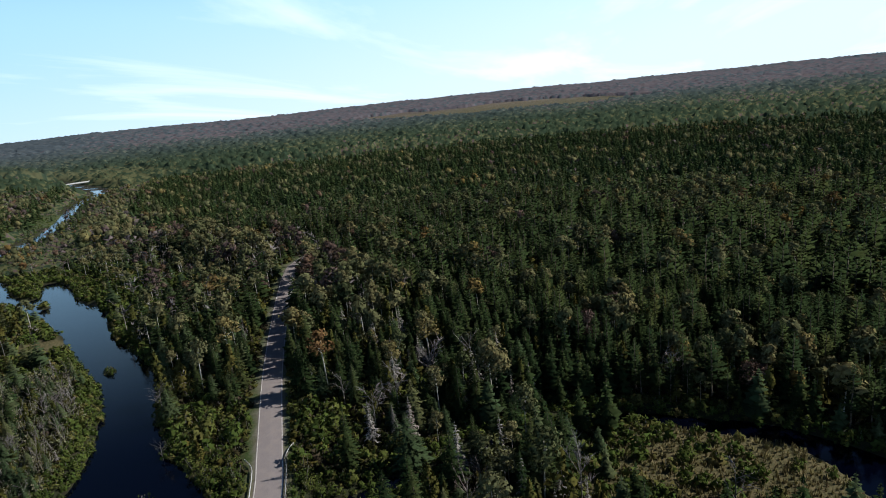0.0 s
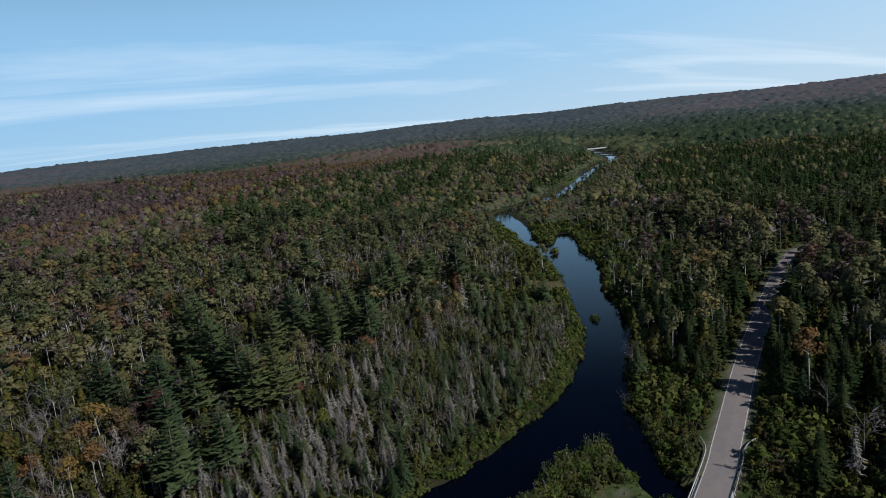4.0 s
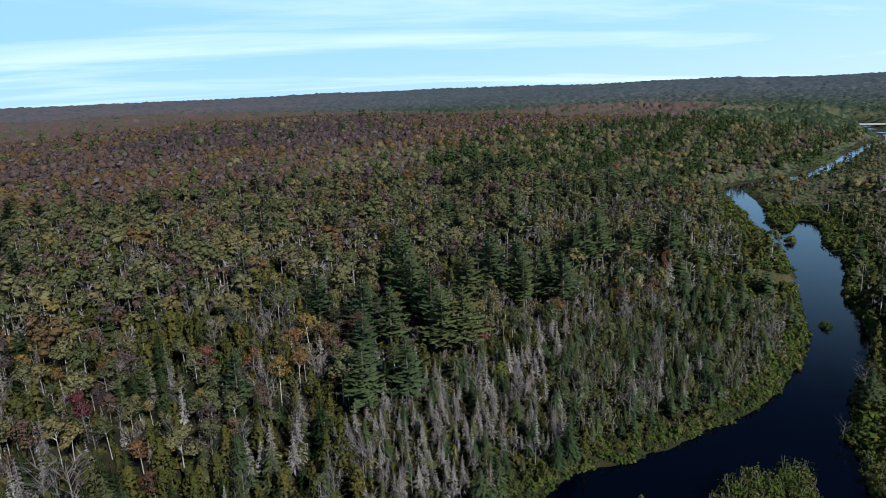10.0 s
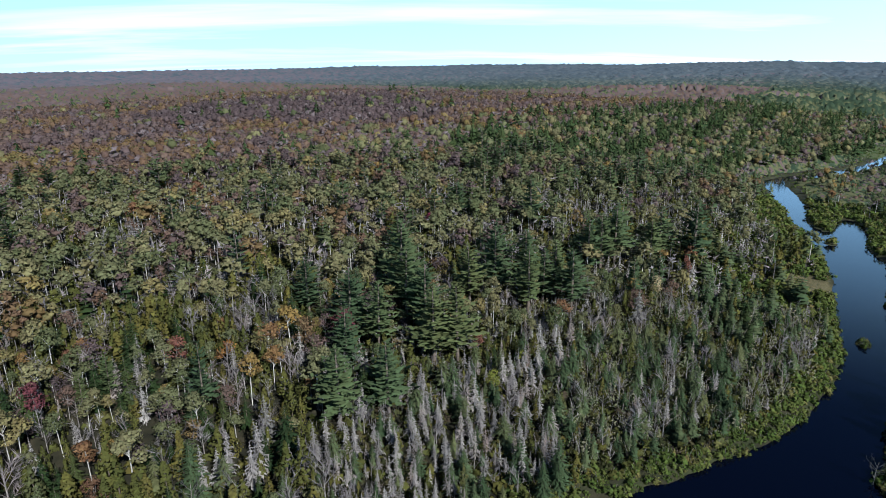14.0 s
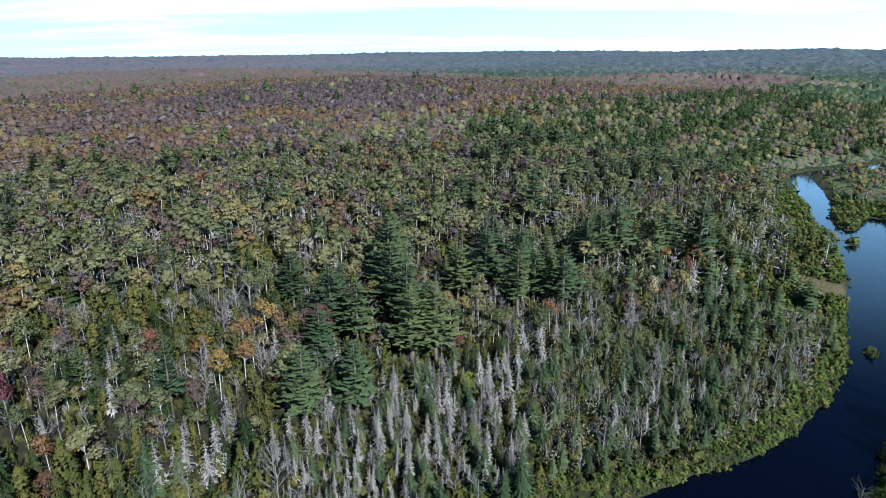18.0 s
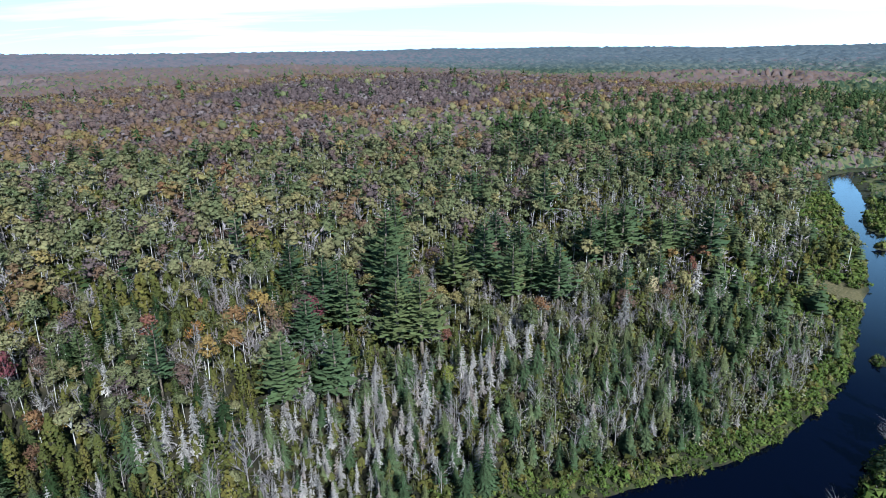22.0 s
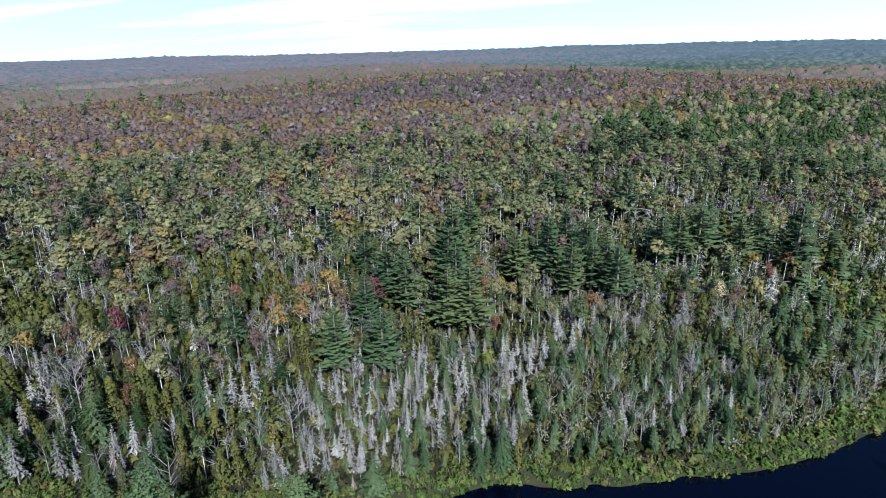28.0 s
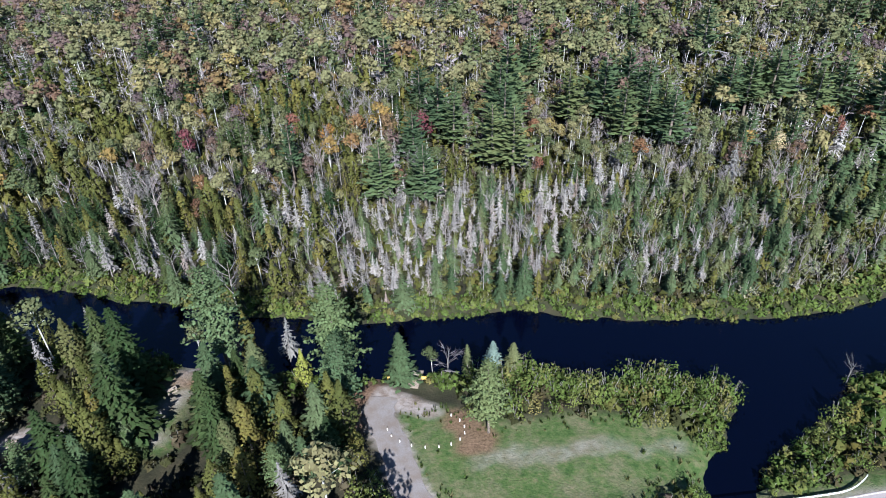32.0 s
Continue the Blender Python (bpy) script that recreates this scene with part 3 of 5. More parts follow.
guardrail(1, 62, 105.5, "pale steel guardrail on posts along the river side of the road")
guardrail(-1, 62, 108, "pale steel guardrail on posts along the marsh side of the road")
for side in (1, -1):
    pts = offset_line(ROAD_LINE, lambda u: side * 2.93, -60, 255)
    bm = bmesh.new()
    rows = []
    for i, p in enumerate(pts):
        d = (pts[min(i + 1, len(pts) - 1)] - pts[max(i - 1, 0)]).normalized()
        n = Vector((-d.y, d.x, 0)) * 0.07
        rows.append((bm.verts.new(p + n + Vector((0, 0, 2.172))), bm.verts.new(p - n + Vector((0, 0, 2.172)))))
    for r, s in zip(rows[:-1], rows[1:]):
        bm.faces.new((r[0], r[1], s[1], s[0]))
    tagged(part("road_line", bm, LINE), "faded white line along the road's edge", "road line", kind="structure")


def bridge(name, mid, heading, span, wide, top, label, rails):
    """A low road bridge: deck, girders, abutments, and parapets where it has them."""
    root = new(name)
    root.matrix_world = pose(mid[0], mid[1], 0, 0, 0, heading)
    part("deck", box(span, wide, 0.3, pose(0, 0, top - 0.48), 0.03), CONCRETE, root)
    for y in (-wide * .36, 0, wide * .36):
        part("girder", box(span, 0.35, 0.6, pose(0, y, top - 1.08), 0.02), CONCRETE, root)
    for x in (-span / 2 + 0.6, span / 2 - 0.6):
        part("abutment", box(1.4, wide + 0.8, top + 0.9, pose(x, 0, -1.4), 0.05), CONCRETE, root)
    if rails:
        for y in (-wide / 2 + .15, wide / 2 - .15):
            part("parapet", box(span, 0.28, 1.1, pose(0, y, top - 0.18), 0.03), WHITE, root, "pale parapet")
    return tagged(root, label, "bridge")


bridge("bridge", (86.8, 68.8), 28, 15, 7.6, 2.0, "low concrete bridge over the creek mouth", False)
bridge("bridge", (776, 822), -36, 62, 9, 4.5, "long pale road bridge far upstream", True)


def house(x, y, turn, sx, sy, wall, rise, wall_m, label):
    """A gabled house with eaves, door and windows."""
    root = new("house")
    root.matrix_world = pose(x, y, float(height(x, y)) - 0.2, 0, 0, turn)
    bm = box(sx, sy, wall)
    for f in [f for f in bm.faces if f.normal.z > 0.9]:
        res = bmesh.ops.extrude_face_region(bm, geom=[f])
        top = [v for v in res["geom"] if isinstance(v, bmesh.types.BMVert)]
        for v in top:
            v.co.z += rise
            v.co.y = 0
        bmesh.ops.remove_doubles(bm, verts=top, dist=0.01)
        break
    part("wall", bm, wall_m, root)
    tilt = math.degrees(math.atan2(rise, sy / 2))
    run = math.hypot(rise, sy / 2) + 0.5
    for s in (1, -1):
        part("roof", box(sx + 0.8, run, 0.16, pose(0, s * (sy / 4 + .12), wall + rise / 2 - .06, -s * tilt), 0.02), ROOF, root)
    for k in (-0.28, 0.28):
        for s in (1, -1):
            part("window", box(1.1, 0.12, 1.2, pose(k * sx, s * sy / 2, wall * 0.4)), GLASS, root)
    part("window", box(0.12, 1.1, 1.2, pose(-sx / 2, 0.4, wall * 0.45)), GLASS, root)
    part("door", box(0.95, 0.14, 2.0, pose(0, -sy / 2, 0.15), 0.02), TIMBER, root)
    return tagged(root, label, "house")


house(260, 119, 60, 9, 7, 3.4, 2.6, WHITE, "small white house with a grey roof in a clearing")
house(200, 166, 20, 6, 4.5, 2.5, 1.6, WHITE, "pale cabin half hidden among the trees")
for hx, hy, sx in ((998, 1575, 26), (740, 1335, 18), (880, 1420, 22), (-610, 1880, 20)):
    house(hx, hy, 15, sx, 11, 4, 3, WHITE, "white building far off beyond the woods")


def bollard(x, y):
    root = new("marker_post")
    root.location = (x, y, float(height(x, y)))
    part("post", box(0.14, 0.14, 0.75, pose(0, 0, -0.1), 0.015), WHITE, root)
    part("cap", box(0.17, 0.17, 0.06, pose(0, 0, 0.65), 0.01), TIMBER, root)
    tagged(root, "short white wooden marker post round the grass island", "post", group="marker posts")


for k in range(12):
    a = radians(200 + k * 20)
    bollard(35.2 + 6.6 * math.cos(a) - 0.35 * math.sin(a), 70.6 + 4.2 * math.sin(a) + 1.2 * math.cos(a))


def notice(x, y, turn, wide):
    """A notice on two posts; its writing is too small to read."""
    root = new("notice_board")
    root.matrix_world = pose(x, y, float(height(x, y)), 0, 0, turn)
    for s in (-1, 1):
        part("post", box(0.1, 0.1, 1.7, pose(s * wide * .4, 0, -.2), 0.01), TIMBER, root)
    board = part("board", box(wide, 0.05, 0.7, pose(0, -0.08, 0.75), 0.01), SIGN, root)
    part("lettering", box(wide * .7, 0.01, 0.08, pose(0, -0.112, 1.2)), TIMBER, board)
    part("lettering", box(wide * .55, 0.01, 0.06, pose(0, -0.112, 1.02)), TIMBER, board)
    tagged(root, "ochre notice board on wooden posts by the landing", "sign", group="landing signs")


notice(24.2, 79.0, 10, 0.5)
notice(30.2, 81.6, 20, 0.9)

steps = new("landing_steps")
steps.matrix_world = pose(28.9, 79.2, float(height(28.9, 79.2)), 0, 0, 12)
for k in range(9):
    part("tread", box(1.9, 0.55, 0.2, pose(0, k * 0.62, -0.05 - k * 0.1), 0.02), TIMBER, steps)
for s in (-1, 1):
    part("stringer", box(0.12, 5.6, 0.22, pose(s, 2.5, -0.42, -9.2), 0.01), TIMBER, steps)
tagged(steps, "timber steps down the bank to the canoe landing", "steps")


def picnic_table(x, y, turn):
    root = new("picnic_table")
    root.matrix_world = pose(x, y, float(height(x, y)), 0, 0, turn)
    for k in range(4):
        part("plank", box(1.9, 0.18, 0.045, pose(0, -0.3 + k * 0.2, 0.72), 0.008), TIMBER, root)
    for s in (-1, 1):
        for k in (0, 1):
            part("seat_plank", box(1.9, 0.14, 0.045, pose(0, s * (0.66 + k * 0.16), 0.43), 0.008), TIMBER, root)
        part("crossbar", box(0.06, 1.7, 0.1, pose(s * 0.65, 0, 0.34), 0.008), TIMBER, root)
        for q in (-1, 1):
            part("leg", box(0.06, 0.1, 0.86, pose(s * 0.7, q * 0.55, -0.02, q * 24), 0.008), TIMBER, root)
    tagged(root, "weathered wooden picnic table in the clearing", "picnic table", group="picnic tables")


picnic_table(-12.8, 62.8, 60)
picnic_table(-29.5, 43.2, 35)

# ---- trees ----


class Shape:
    """Triangles of one tree, bark (slot 0) and leaves (slot 1)."""

    def __init__(self, seed, lift=0.7):
        self.v, self.t, self.s, self.n = [], [], [], []
        self.r = random.Random(seed)
        self.lift, self.mid = lift, None

    def out(self, p):
        """Outwards at p: from the middle of a lobe, or from the trunk and a little up."""
        return (p - self.mid if self.mid else Vector((p.x, p.y, self.lift))).normalized()

    def face(self, pts, slot):
        """A leaf that faces outwards, its shading rounded with the crown."""
        f = (pts[1] - pts[0]).cross(pts[2] - pts[0]).normalized()
        if f.dot(self.out(sum(pts, Vector()) / len(pts))) < 0:
            pts, f = pts[::-1], -f
        i = len(self.v)
        for p in pts:
            self.v.append(tuple(p))
            self.n.append(tuple((self.out(p) * 0.62 + f * 0.45).normalized()))
        for k in range(2, len(pts)):
            self.t.append((i, i + k - 1, i + k))
            self.s.append(slot)

    def tri(self, a, b, c, slot=1):
        self.face([Vector(a), Vector(b), Vector(c)], slot)

    def quad(self, a, b, c, d, slot=1):
        self.face([Vector(a), Vector(b), Vector(c), Vector(d)], slot)

    def tube(self, pts, radii, n=5, slot=0):
        base = len(self.v)
        for k, (p, r) in enumerate(zip(pts, radii)):
            p = Vector(p)
            d = (Vector(pts[min(k + 1, len(pts) - 1)]) - Vector(pts[max(k - 1, 0)])).normalized()
            s = d.orthogonal().normalized()
            q = d.cross(s)
            for j in range(n):
                a = 2 * math.pi * j / n
                e = s * math.cos(a) + q * math.sin(a)
                self.v.append(tuple(p + e * r))
                self.n.append(tuple(e))
        for k in range(len(pts) - 1):
            for j in range(n):
                a, b = base + k * n + j, base + k * n + (j + 1) % n
                self.t += [(a, b, b + n), (a, b + n, a + n)]
                self.s += [slot, slot]

    def ball_dir(self):
        z, a = self.r.uniform(-1, 1), self.r.uniform(0, 2 * math.pi)
        k = math.sqrt(1 - z * z)
        return Vector((k * math.cos(a), k * math.sin(a), z))

    def clump(self, c, size, facing, slot=1, simple=False):
        """A small ragged spray of leaves about c."""
        n = (facing + self.ball_dir() * 0.8).normalized()
        s = n.orthogonal().normalized()
        s.rotate(Matrix.Rotation(self.r.uniform(0, 6.28), 3, n))
        q = n.cross(s)
        w, h = size * self.r.uniform(0.7, 1.2), size * self.r.uniform(0.6, 1.1)
        u = self.r.uniform(-0.35, 0.35)
        if simple:
            self.tri(c - s * w * 0.62 - q * h * 0.3, c + s * w * 0.62 - q * h * 0.3 * (1 + u), c + q * h * 0.75 + s * w * u, slot)
            return
        self.quad(c - s * w * 0.5, c + q * h * 0.5 * u - q * h * 0.4 + n * size * 0.15, c + s * w * 0.5, c + q * h * 0.5 + s * w * u * 0.5 - n * size * 0.1, slot)

    def blob(self, c, wide, tall, n=5, slot=1, rings=3):
        """A closed, uneven mound of leaves about c."""
        base, r = len(self.v), self.r
        self.v.append((c[0] + r.uniform(-.2, .2) * wide, c[1] + r.uniform(-.2, .2) * wide, c[2] + tall * r.uniform(.85, 1.1)))
        for ring, (k, z) in enumerate(((.72, .62), (1.0, -.1), (.45, -.75))[:rings]):
            for j in range(n):
                a, s = 6.283 * (j + .5 * ring) / n + r.uniform(-.25, .25), k * wide * r.uniform(.72, 1.18)
                self.v.append((c[0] + s * math.cos(a), c[1] + s * math.sin(a), c[2] + tall * (z + r.uniform(-.16, .16))))
        for j in range(n):
            i = (j + 1) % n
            self.t.append((base, base + 1 + j, base + 1 + i))
            for ring in range(rings - 1):
                p = base + 1 + ring * n
                self.t += [(p + j, p + n + j, p + i), (p + i, p + n + j, p + n + i)]
        self.s += [slot] * ((2 * rings - 1) * n)
        for p in self.v[base:]:
            self.n.append(tuple(Vector(((p[0] - c[0]) / wide, (p[1] - c[1]) / wide, (p[2] - c[2]) / tall + .15)).normalized()))

    def arrays(self):
        return np.array(self.v, np.float32), np.array(self.t, np.int32), np.array(self.s, np.int32), np.array(self.n, np.float32)


def pine_shape(seed, h, q):
    """White pine: a straight bole with flat, upturned plates of needles."""
    t = Shape(seed, h * 0.07)
    r = t.r
    lean = (r.uniform(-.3, .3), r.uniform(-.3, .3))
    if q > .1:
        t.tube([(0, 0, -0.5), (lean[0] * .4, lean[1] * .4, h * .5), (lean[0], lean[1], h * .97)], [h * .014, h * .010, h * .002], 5 if q > .5 else 3)
    low = r.uniform(0.16, 0.3)
    z = low * h
    while z < h * 0.985:
        f = (z / h - low) / (1 - low)
        reach = h * 0.205 * (1 - f) ** 0.62 * (0.55 + 0.45 * min(1, f * 5 + 0.35)) + 0.25
        count = max(3, round((6 if f < .8 else 4) * (0.5 + 0.5 * q)))
        a0 = r.uniform(0, 6.28)
        for k in range(count):
            a = a0 + 6.283 * k / count + r.uniform(-.35, .35)
            L = reach * r.uniform(0.55, 1.2)
            rise = r.uniform(0.0, 0.28) + f * 0.5
            d, side = Vector((math.cos(a), math.sin(a), rise)), Vector((-math.sin(a), math.cos(a), 0))
            root = Vector((lean[0] * z / h, lean[1] * z / h, z + r.uniform(-.2, .2) * h / 20))
            if q > 1.5:
                for j in range(26):
                    u = r.uniform(.1, 1.05)
                    c = root + d * L * u + side * L * r.uniform(-.3, .3) * (1.15 - u) + Vector((0, 0, r.uniform(-.05, .09) * L))
                    t.clump(c, 0.10 * L + .14, Vector((d.x * .3, d.y * .3, .8)))
            elif q > 0.9:
                for j in range(5):
                    u = 0.2 + 0.18 * j + r.uniform(-.05, .05)
                    w = L * (0.30 - 0.045 * j) * r.uniform(0.7, 1.2)
                    e = (d + side * r.uniform(-.5, .5)).normalized() * w
                    c = root + d * L * u + side * L * r.uniform(-.16, .16) * (1.1 - u) + Vector((0, 0, r.uniform(-.06, .1) * L))
                    f2 = side * w * r.uniform(.55, .9) + Vector((0, 0, r.uniform(-.25, .3) * w))
                    t.quad(c - e * .7, c - f2 + e * .25, c + e * 1.1 + Vector((0, 0, .2 * w)), c + f2 + e * .1)
            else:
                w = L * 0.36
                lift = Vector((0, 0, r.uniform(-0.1, 0.14) * L))
                t.quad(root + d * L * .05, root + d * L * .55 - side * w + lift, root + d * L * 1.05 + Vector((0, 0, .07 * L)),
                       root + d * L * .55 + side * w + lift + Vector((0, 0, r.uniform(-.1, .12) * L)))
        z += h * 0.062 * r.uniform(0.8, 1.2) / ((0.45 + 0.55 * q) if q > .1 else .3) * (1 - 0.35 * f)
    return t.arrays()


def spruce_shape(seed, h, q, slim=0.20):
    """Spruce or fir: a narrow spire of drooping boughs."""
    t = Shape(seed, h * 0.07)
    r = t.r
    if q > .1:
        t.tube([(0, 0, -0.4), (0, 0, h * .97)], [h * .013, h * .002], 4 if q > .5 else 3)
    low = r.uniform(0.06, 0.2)
    z, turn = low * h, 0.0
    while z < h * 0.99:
        f = (z / h - low) / (1 - low)
        reach = h * slim * (1 - f) ** 0.85 + 0.16
        count = max(3, round((7 - 2 * f) * (0.45 + 0.55 * q)))
        turn += 0.9
        for k in range(count):
            a = turn + 6.283 * k / count + r.uniform(-.3, .3)
            L = reach * r.uniform(0.55, 1.3)
            d, side = Vector((math.cos(a), math.sin(a), 0)), Vector((-math.sin(a), math.cos(a), 0))
            root = Vector((0, 0, z + 0.10 * L))
            w = L * r.uniform(0.34, 0.5) if q > .5 else L * .62
            drop = r.uniform(0.18, 0.5)
            mid = root + d * L * 0.6 - Vector((0, 0, drop * L * 0.5))
            if q > 1.5:
                for j in range(6):
                    u = r.uniform(.2, 1.05)
                    c = root + d * L * u - Vector((0, 0, drop * L * u * .75)) + side * L * r.uniform(-.34, .34) * (1.15 - u)
                    e = (d + side * r.uniform(-.9, .9)).normalized() * (.15 * L + .1) - Vector((0, 0, drop * .2 * L * r.uniform(.2, 1.6)))
                    w2 = side * (.07 * L + .07)
                    t.quad(c - e * .8, c - w2 - Vector((0, 0, r.uniform(.0, .14) * L)), c + e, c + w2 - Vector((0, 0, r.uniform(0, .14) * L)))
                continue
            if q > 0.9:
                for j in range(4):
                    u, w2 = 0.25 + 0.23 * j, L * (0.30 - 0.04 * j) * r.uniform(.7, 1.2)
                    c = root + d * L * u - Vector((0, 0, drop * L * u * .75)) + side * L * r.uniform(-.14, .14)
                    e = (d + side * r.uniform(-.55, .55)).normalized() * w2 - Vector((0, 0, drop * w2))
                    t.quad(c - e * .8, c - side * w2 * .6 - Vector((0, 0, r.uniform(.1, .4) * w2)), c + e, c + side * w2 * .6 - Vector((0, 0, r.uniform(.1, .4) * w2)))
                continue
            t.quad(root, mid - side * w - Vector((0, 0, .22 * L)), root + d * L - Vector((0, 0, drop * L * 0.75)), mid + side * w - Vector((0, 0, .22 * L)))
        z += h * 0.052 * r.uniform(.8, 1.2) / ((0.4 + 0.6 * q) if q > .1 else .22) * (1 - 0.3 * f)
    t.tri((-.06 * h * .3, 0, h * .93), (.06 * h * .3, 0, h * .93), (0, 0, h * 1.02))
    return t.arrays()


def dead_shape(seed, h, q):
    """Dead spruce: a bare pole with thin grey boughs hung with lichen."""
    t = Shape(seed, h * 0.07)
    r = t.r
    lx, ly = r.uniform(-.5, .5), r.uniform(-.5, .5)
    t.tube([(0, 0, -0.4), (lx * .5, ly * .5, h * .5), (lx, ly, h)], [h * .013, h * .009, h * .002], 4 if q > .5 else 3)
    z, turn = h * r.uniform(0.1, 0.25), 0.0
    while z < h * 0.98:
        f = z / h
        reach = h * 0.20 * (1 - f) ** 0.95 + 0.10
        count = max(3, round(7 * (0.4 + 0.6 * q)))
        turn += 0.8
        for k in range(count):
            a = turn + 6.283 * k / count + r.uniform(-.4, .4)
            L = reach * r.uniform(0.4, 1.2)
            d, side = Vector((math.cos(a), math.sin(a), 0)), Vector((-math.sin(a), math.cos(a), 0))
            root = Vector((lx * f, ly * f, z))
            drop = r.uniform(0.05, 0.5)
            tip = root + d * L - Vector((0, 0, drop * L))
            w = 0.085 * L + 0.05 if q > .5 else 0.2 * L
            t.quad(root + Vector((0, 0, .06)), root + d * L * .55 - side * w - Vector((0, 0, drop * L * .45)), tip, root + d * L * .6 + side * w - Vector((0, 0, drop * L * .5)))
            if q > .5:
                for u in (0.35, 0.6, 0.85):
                    b = root + (tip - root) * u
                    t.tri(b - d * .10 * L, b + d * .10 * L, b + side * r.uniform(-.45, .45) * L - Vector((0, 0, r.uniform(.08, .26) * L + .05)))
        z += h * 0.05 * r.uniform(.7, 1.3) / (0.4 + 0.6 * q)
    return t.arrays()


def cedar_shape(seed, h, q):
    """Cedar: a dense ragged egg of sprays down to the ground."""
    t = Shape(seed, h * 0.07)
    r = t.r
    if q > .1:
        t.tube([(0, 0, -0.4), (0, 0, h * .8)], [h * .014, h * .004], 4 if q > .5 else 3)
    for _ in range(int(170 * q + 10) if q < .4 else (int(190 * q + 20) if q < .9 else (330 if q < 1.5 else 1050))):
        f = r.random() ** 0.85
        rad = h * 0.225 * min(1, (1 - f) * 1.5) ** 0.8 * (0.72 + 0.28 * math.sin(f * 9 + seed))
        a = r.uniform(0, 6.28)
        k = r.uniform(0.65, 1.05)
        d = Vector((math.cos(a), math.sin(a), 0))
        t.clump(d * rad * k + Vector((0, 0, h * (0.05 + 0.95 * f))), h * (0.036 if q > 1.5 else 0.062 if q > .9 else (0.10 if q > .3 else (0.13 if q > .1 else .24))), d + Vector((0, 0, .5)), 1, q <= .5)
    return t.arrays()


def leafy_shape(seed, h, q, wide=0.27, low=0.40, leaf=0.95):
    """Broadleaf tree: a forked pale trunk under a crown of several uneven lobes."""
    t = Shape(seed)
    r = t.r
    lean = Vector((r.uniform(-.07, .07) * h, r.uniform(-.07, .07) * h, 0))
    fork = h * low * r.uniform(.85, 1.15)
    if q > .1:
        t.tube([(0, 0, -0.4), tuple(lean * .4 + Vector((0, 0, fork))), tuple(lean + Vector((0, 0, h * .8)))], [h * .010, h * .007, h * .003], 5 if q > .5 else 3)
    lobes = []
    for k in range(6 if q > .1 else 3):
        a, f = r.uniform(0, 6.28), (k + r.uniform(0.0, 1.0)) / (6 if q > .1 else 3)
        rr = h * wide * r.uniform(0.30, 0.75) * (1.1 - 0.6 * f)
        c = lean * (low + f * .5) + Vector((math.cos(a) * rr, math.sin(a) * rr, h * (low + 0.08 + (0.80 - low) * f)))
        lobes.append((c, h * wide * r.uniform(0.42, 0.70) * (1.1 - 0.3 * f)))
        if q > .5:
            t.tube([tuple(lean * .5 + Vector((0, 0, fork + f * h * .12))), tuple(c)], [h * .006, h * .0018], 3, 2)
    lobes.append((lean + Vector((0, 0, h * .88)), h * wide * .45))
    if q <= .3:
        top = lean + Vector((0, 0, h * .70))
        if q <= .1:
            t.blob(top, h * wide * .90, h * .22, 4, 1, 2)
        else:
            for c, rad in lobes[1::2]:
                t.blob(c, rad * 0.68, rad * 0.6, 4)
        for _ in range(112 if q > .1 else 5):
            d = t.ball_dir()
            d.z = abs(d.z)
            if q > .1:
                c, rad = r.choice(lobes)
                t.mid = c - Vector((0, 0, rad * .3))
                t.clump(c + d * rad * r.uniform(.6, 1.08), h * .062, d, 1, True)
                continue
            t.clump(top + Vector((d.x * h * wide * .85, d.y * h * wide * .85, d.z * h * .30 - h * .06)), h * .12, d, 1, True)
        return t.arrays()
    for c, rad in lobes:
        t.mid = c - Vector((0, 0, rad * .3))
        for _ in range(int(74 * q) if q > .5 else (int(80 * q) if q > .1 else 6)):
            d = t.ball_dir()
            d.z = d.z * 0.75 + 0.25 if q > .1 else abs(d.z)
            size = leaf * h / 13 * r.uniform(.7, 1.3) * (.60 if q > .5 else 0.98) if q > .3 else rad * (0.72 if q > .1 else 0.95)
            t.clump(c + d * rad * r.uniform(0.6, 1.05), size, d, 1, q <= .5)
    return t.arrays()


def aspen_shape(seed, h, q):
    """Aspen: a narrow crown high on a pale bole."""
    return leafy_shape(seed, h, q, 0.22, 0.52)


def bare_shape(seed, h, q):
    """Leafless broadleaf tree: forked limbs with fine twigs."""
    t = Shape(seed, h * 0.07)
    r = t.r
    if q > .1:
        t.tube([(0, 0, -0.4), (0, 0, h * .45), (r.uniform(-.4, .4), r.uniform(-.4, .4), h * .9)], [h * .014, h * .010, h * .002], 4 if q > .5 else 3)
    if q <= .1:
        for _ in range(10):
            d = t.ball_dir()
            d.z = abs(d.z)
            t.clump(Vector((d.x * h * .22, d.y * h * .22, h * (.45 + .5 * d.z))), h * .2, d, 1, True)
        return t.arrays()
    limbs = int(7 * q + 3)
    for k in range(limbs):
        z = h * (0.25 + 0.55 * k / limbs)
        a = r.uniform(0, 6.28)
        L = h * r.uniform(.24, .42)
        d = Vector((math.cos(a) * .62, math.sin(a) * .62, r.uniform(.6, 1.1))).normalized()
        b = Vector((0, 0, z))
        tip = b + d * L
        if q > .5:
            t.tube([tuple(b), tuple(tip)], [h * .0055, h * .0016], 3, 1)
        for j in range(int(8 * q + 3)):
            p = b + (tip - b) * r.uniform(.3, 1)
            e = (d + t.ball_dir() * .8).normalized()
            l2 = L * r.uniform(.3, .6)
            s = e.orthogonal().normalized() * (0.022 * l2 + .02 if q > .5 else .12 * l2)
            t.tri(p - s, p + s, p + e * l2)
    return t.arrays()


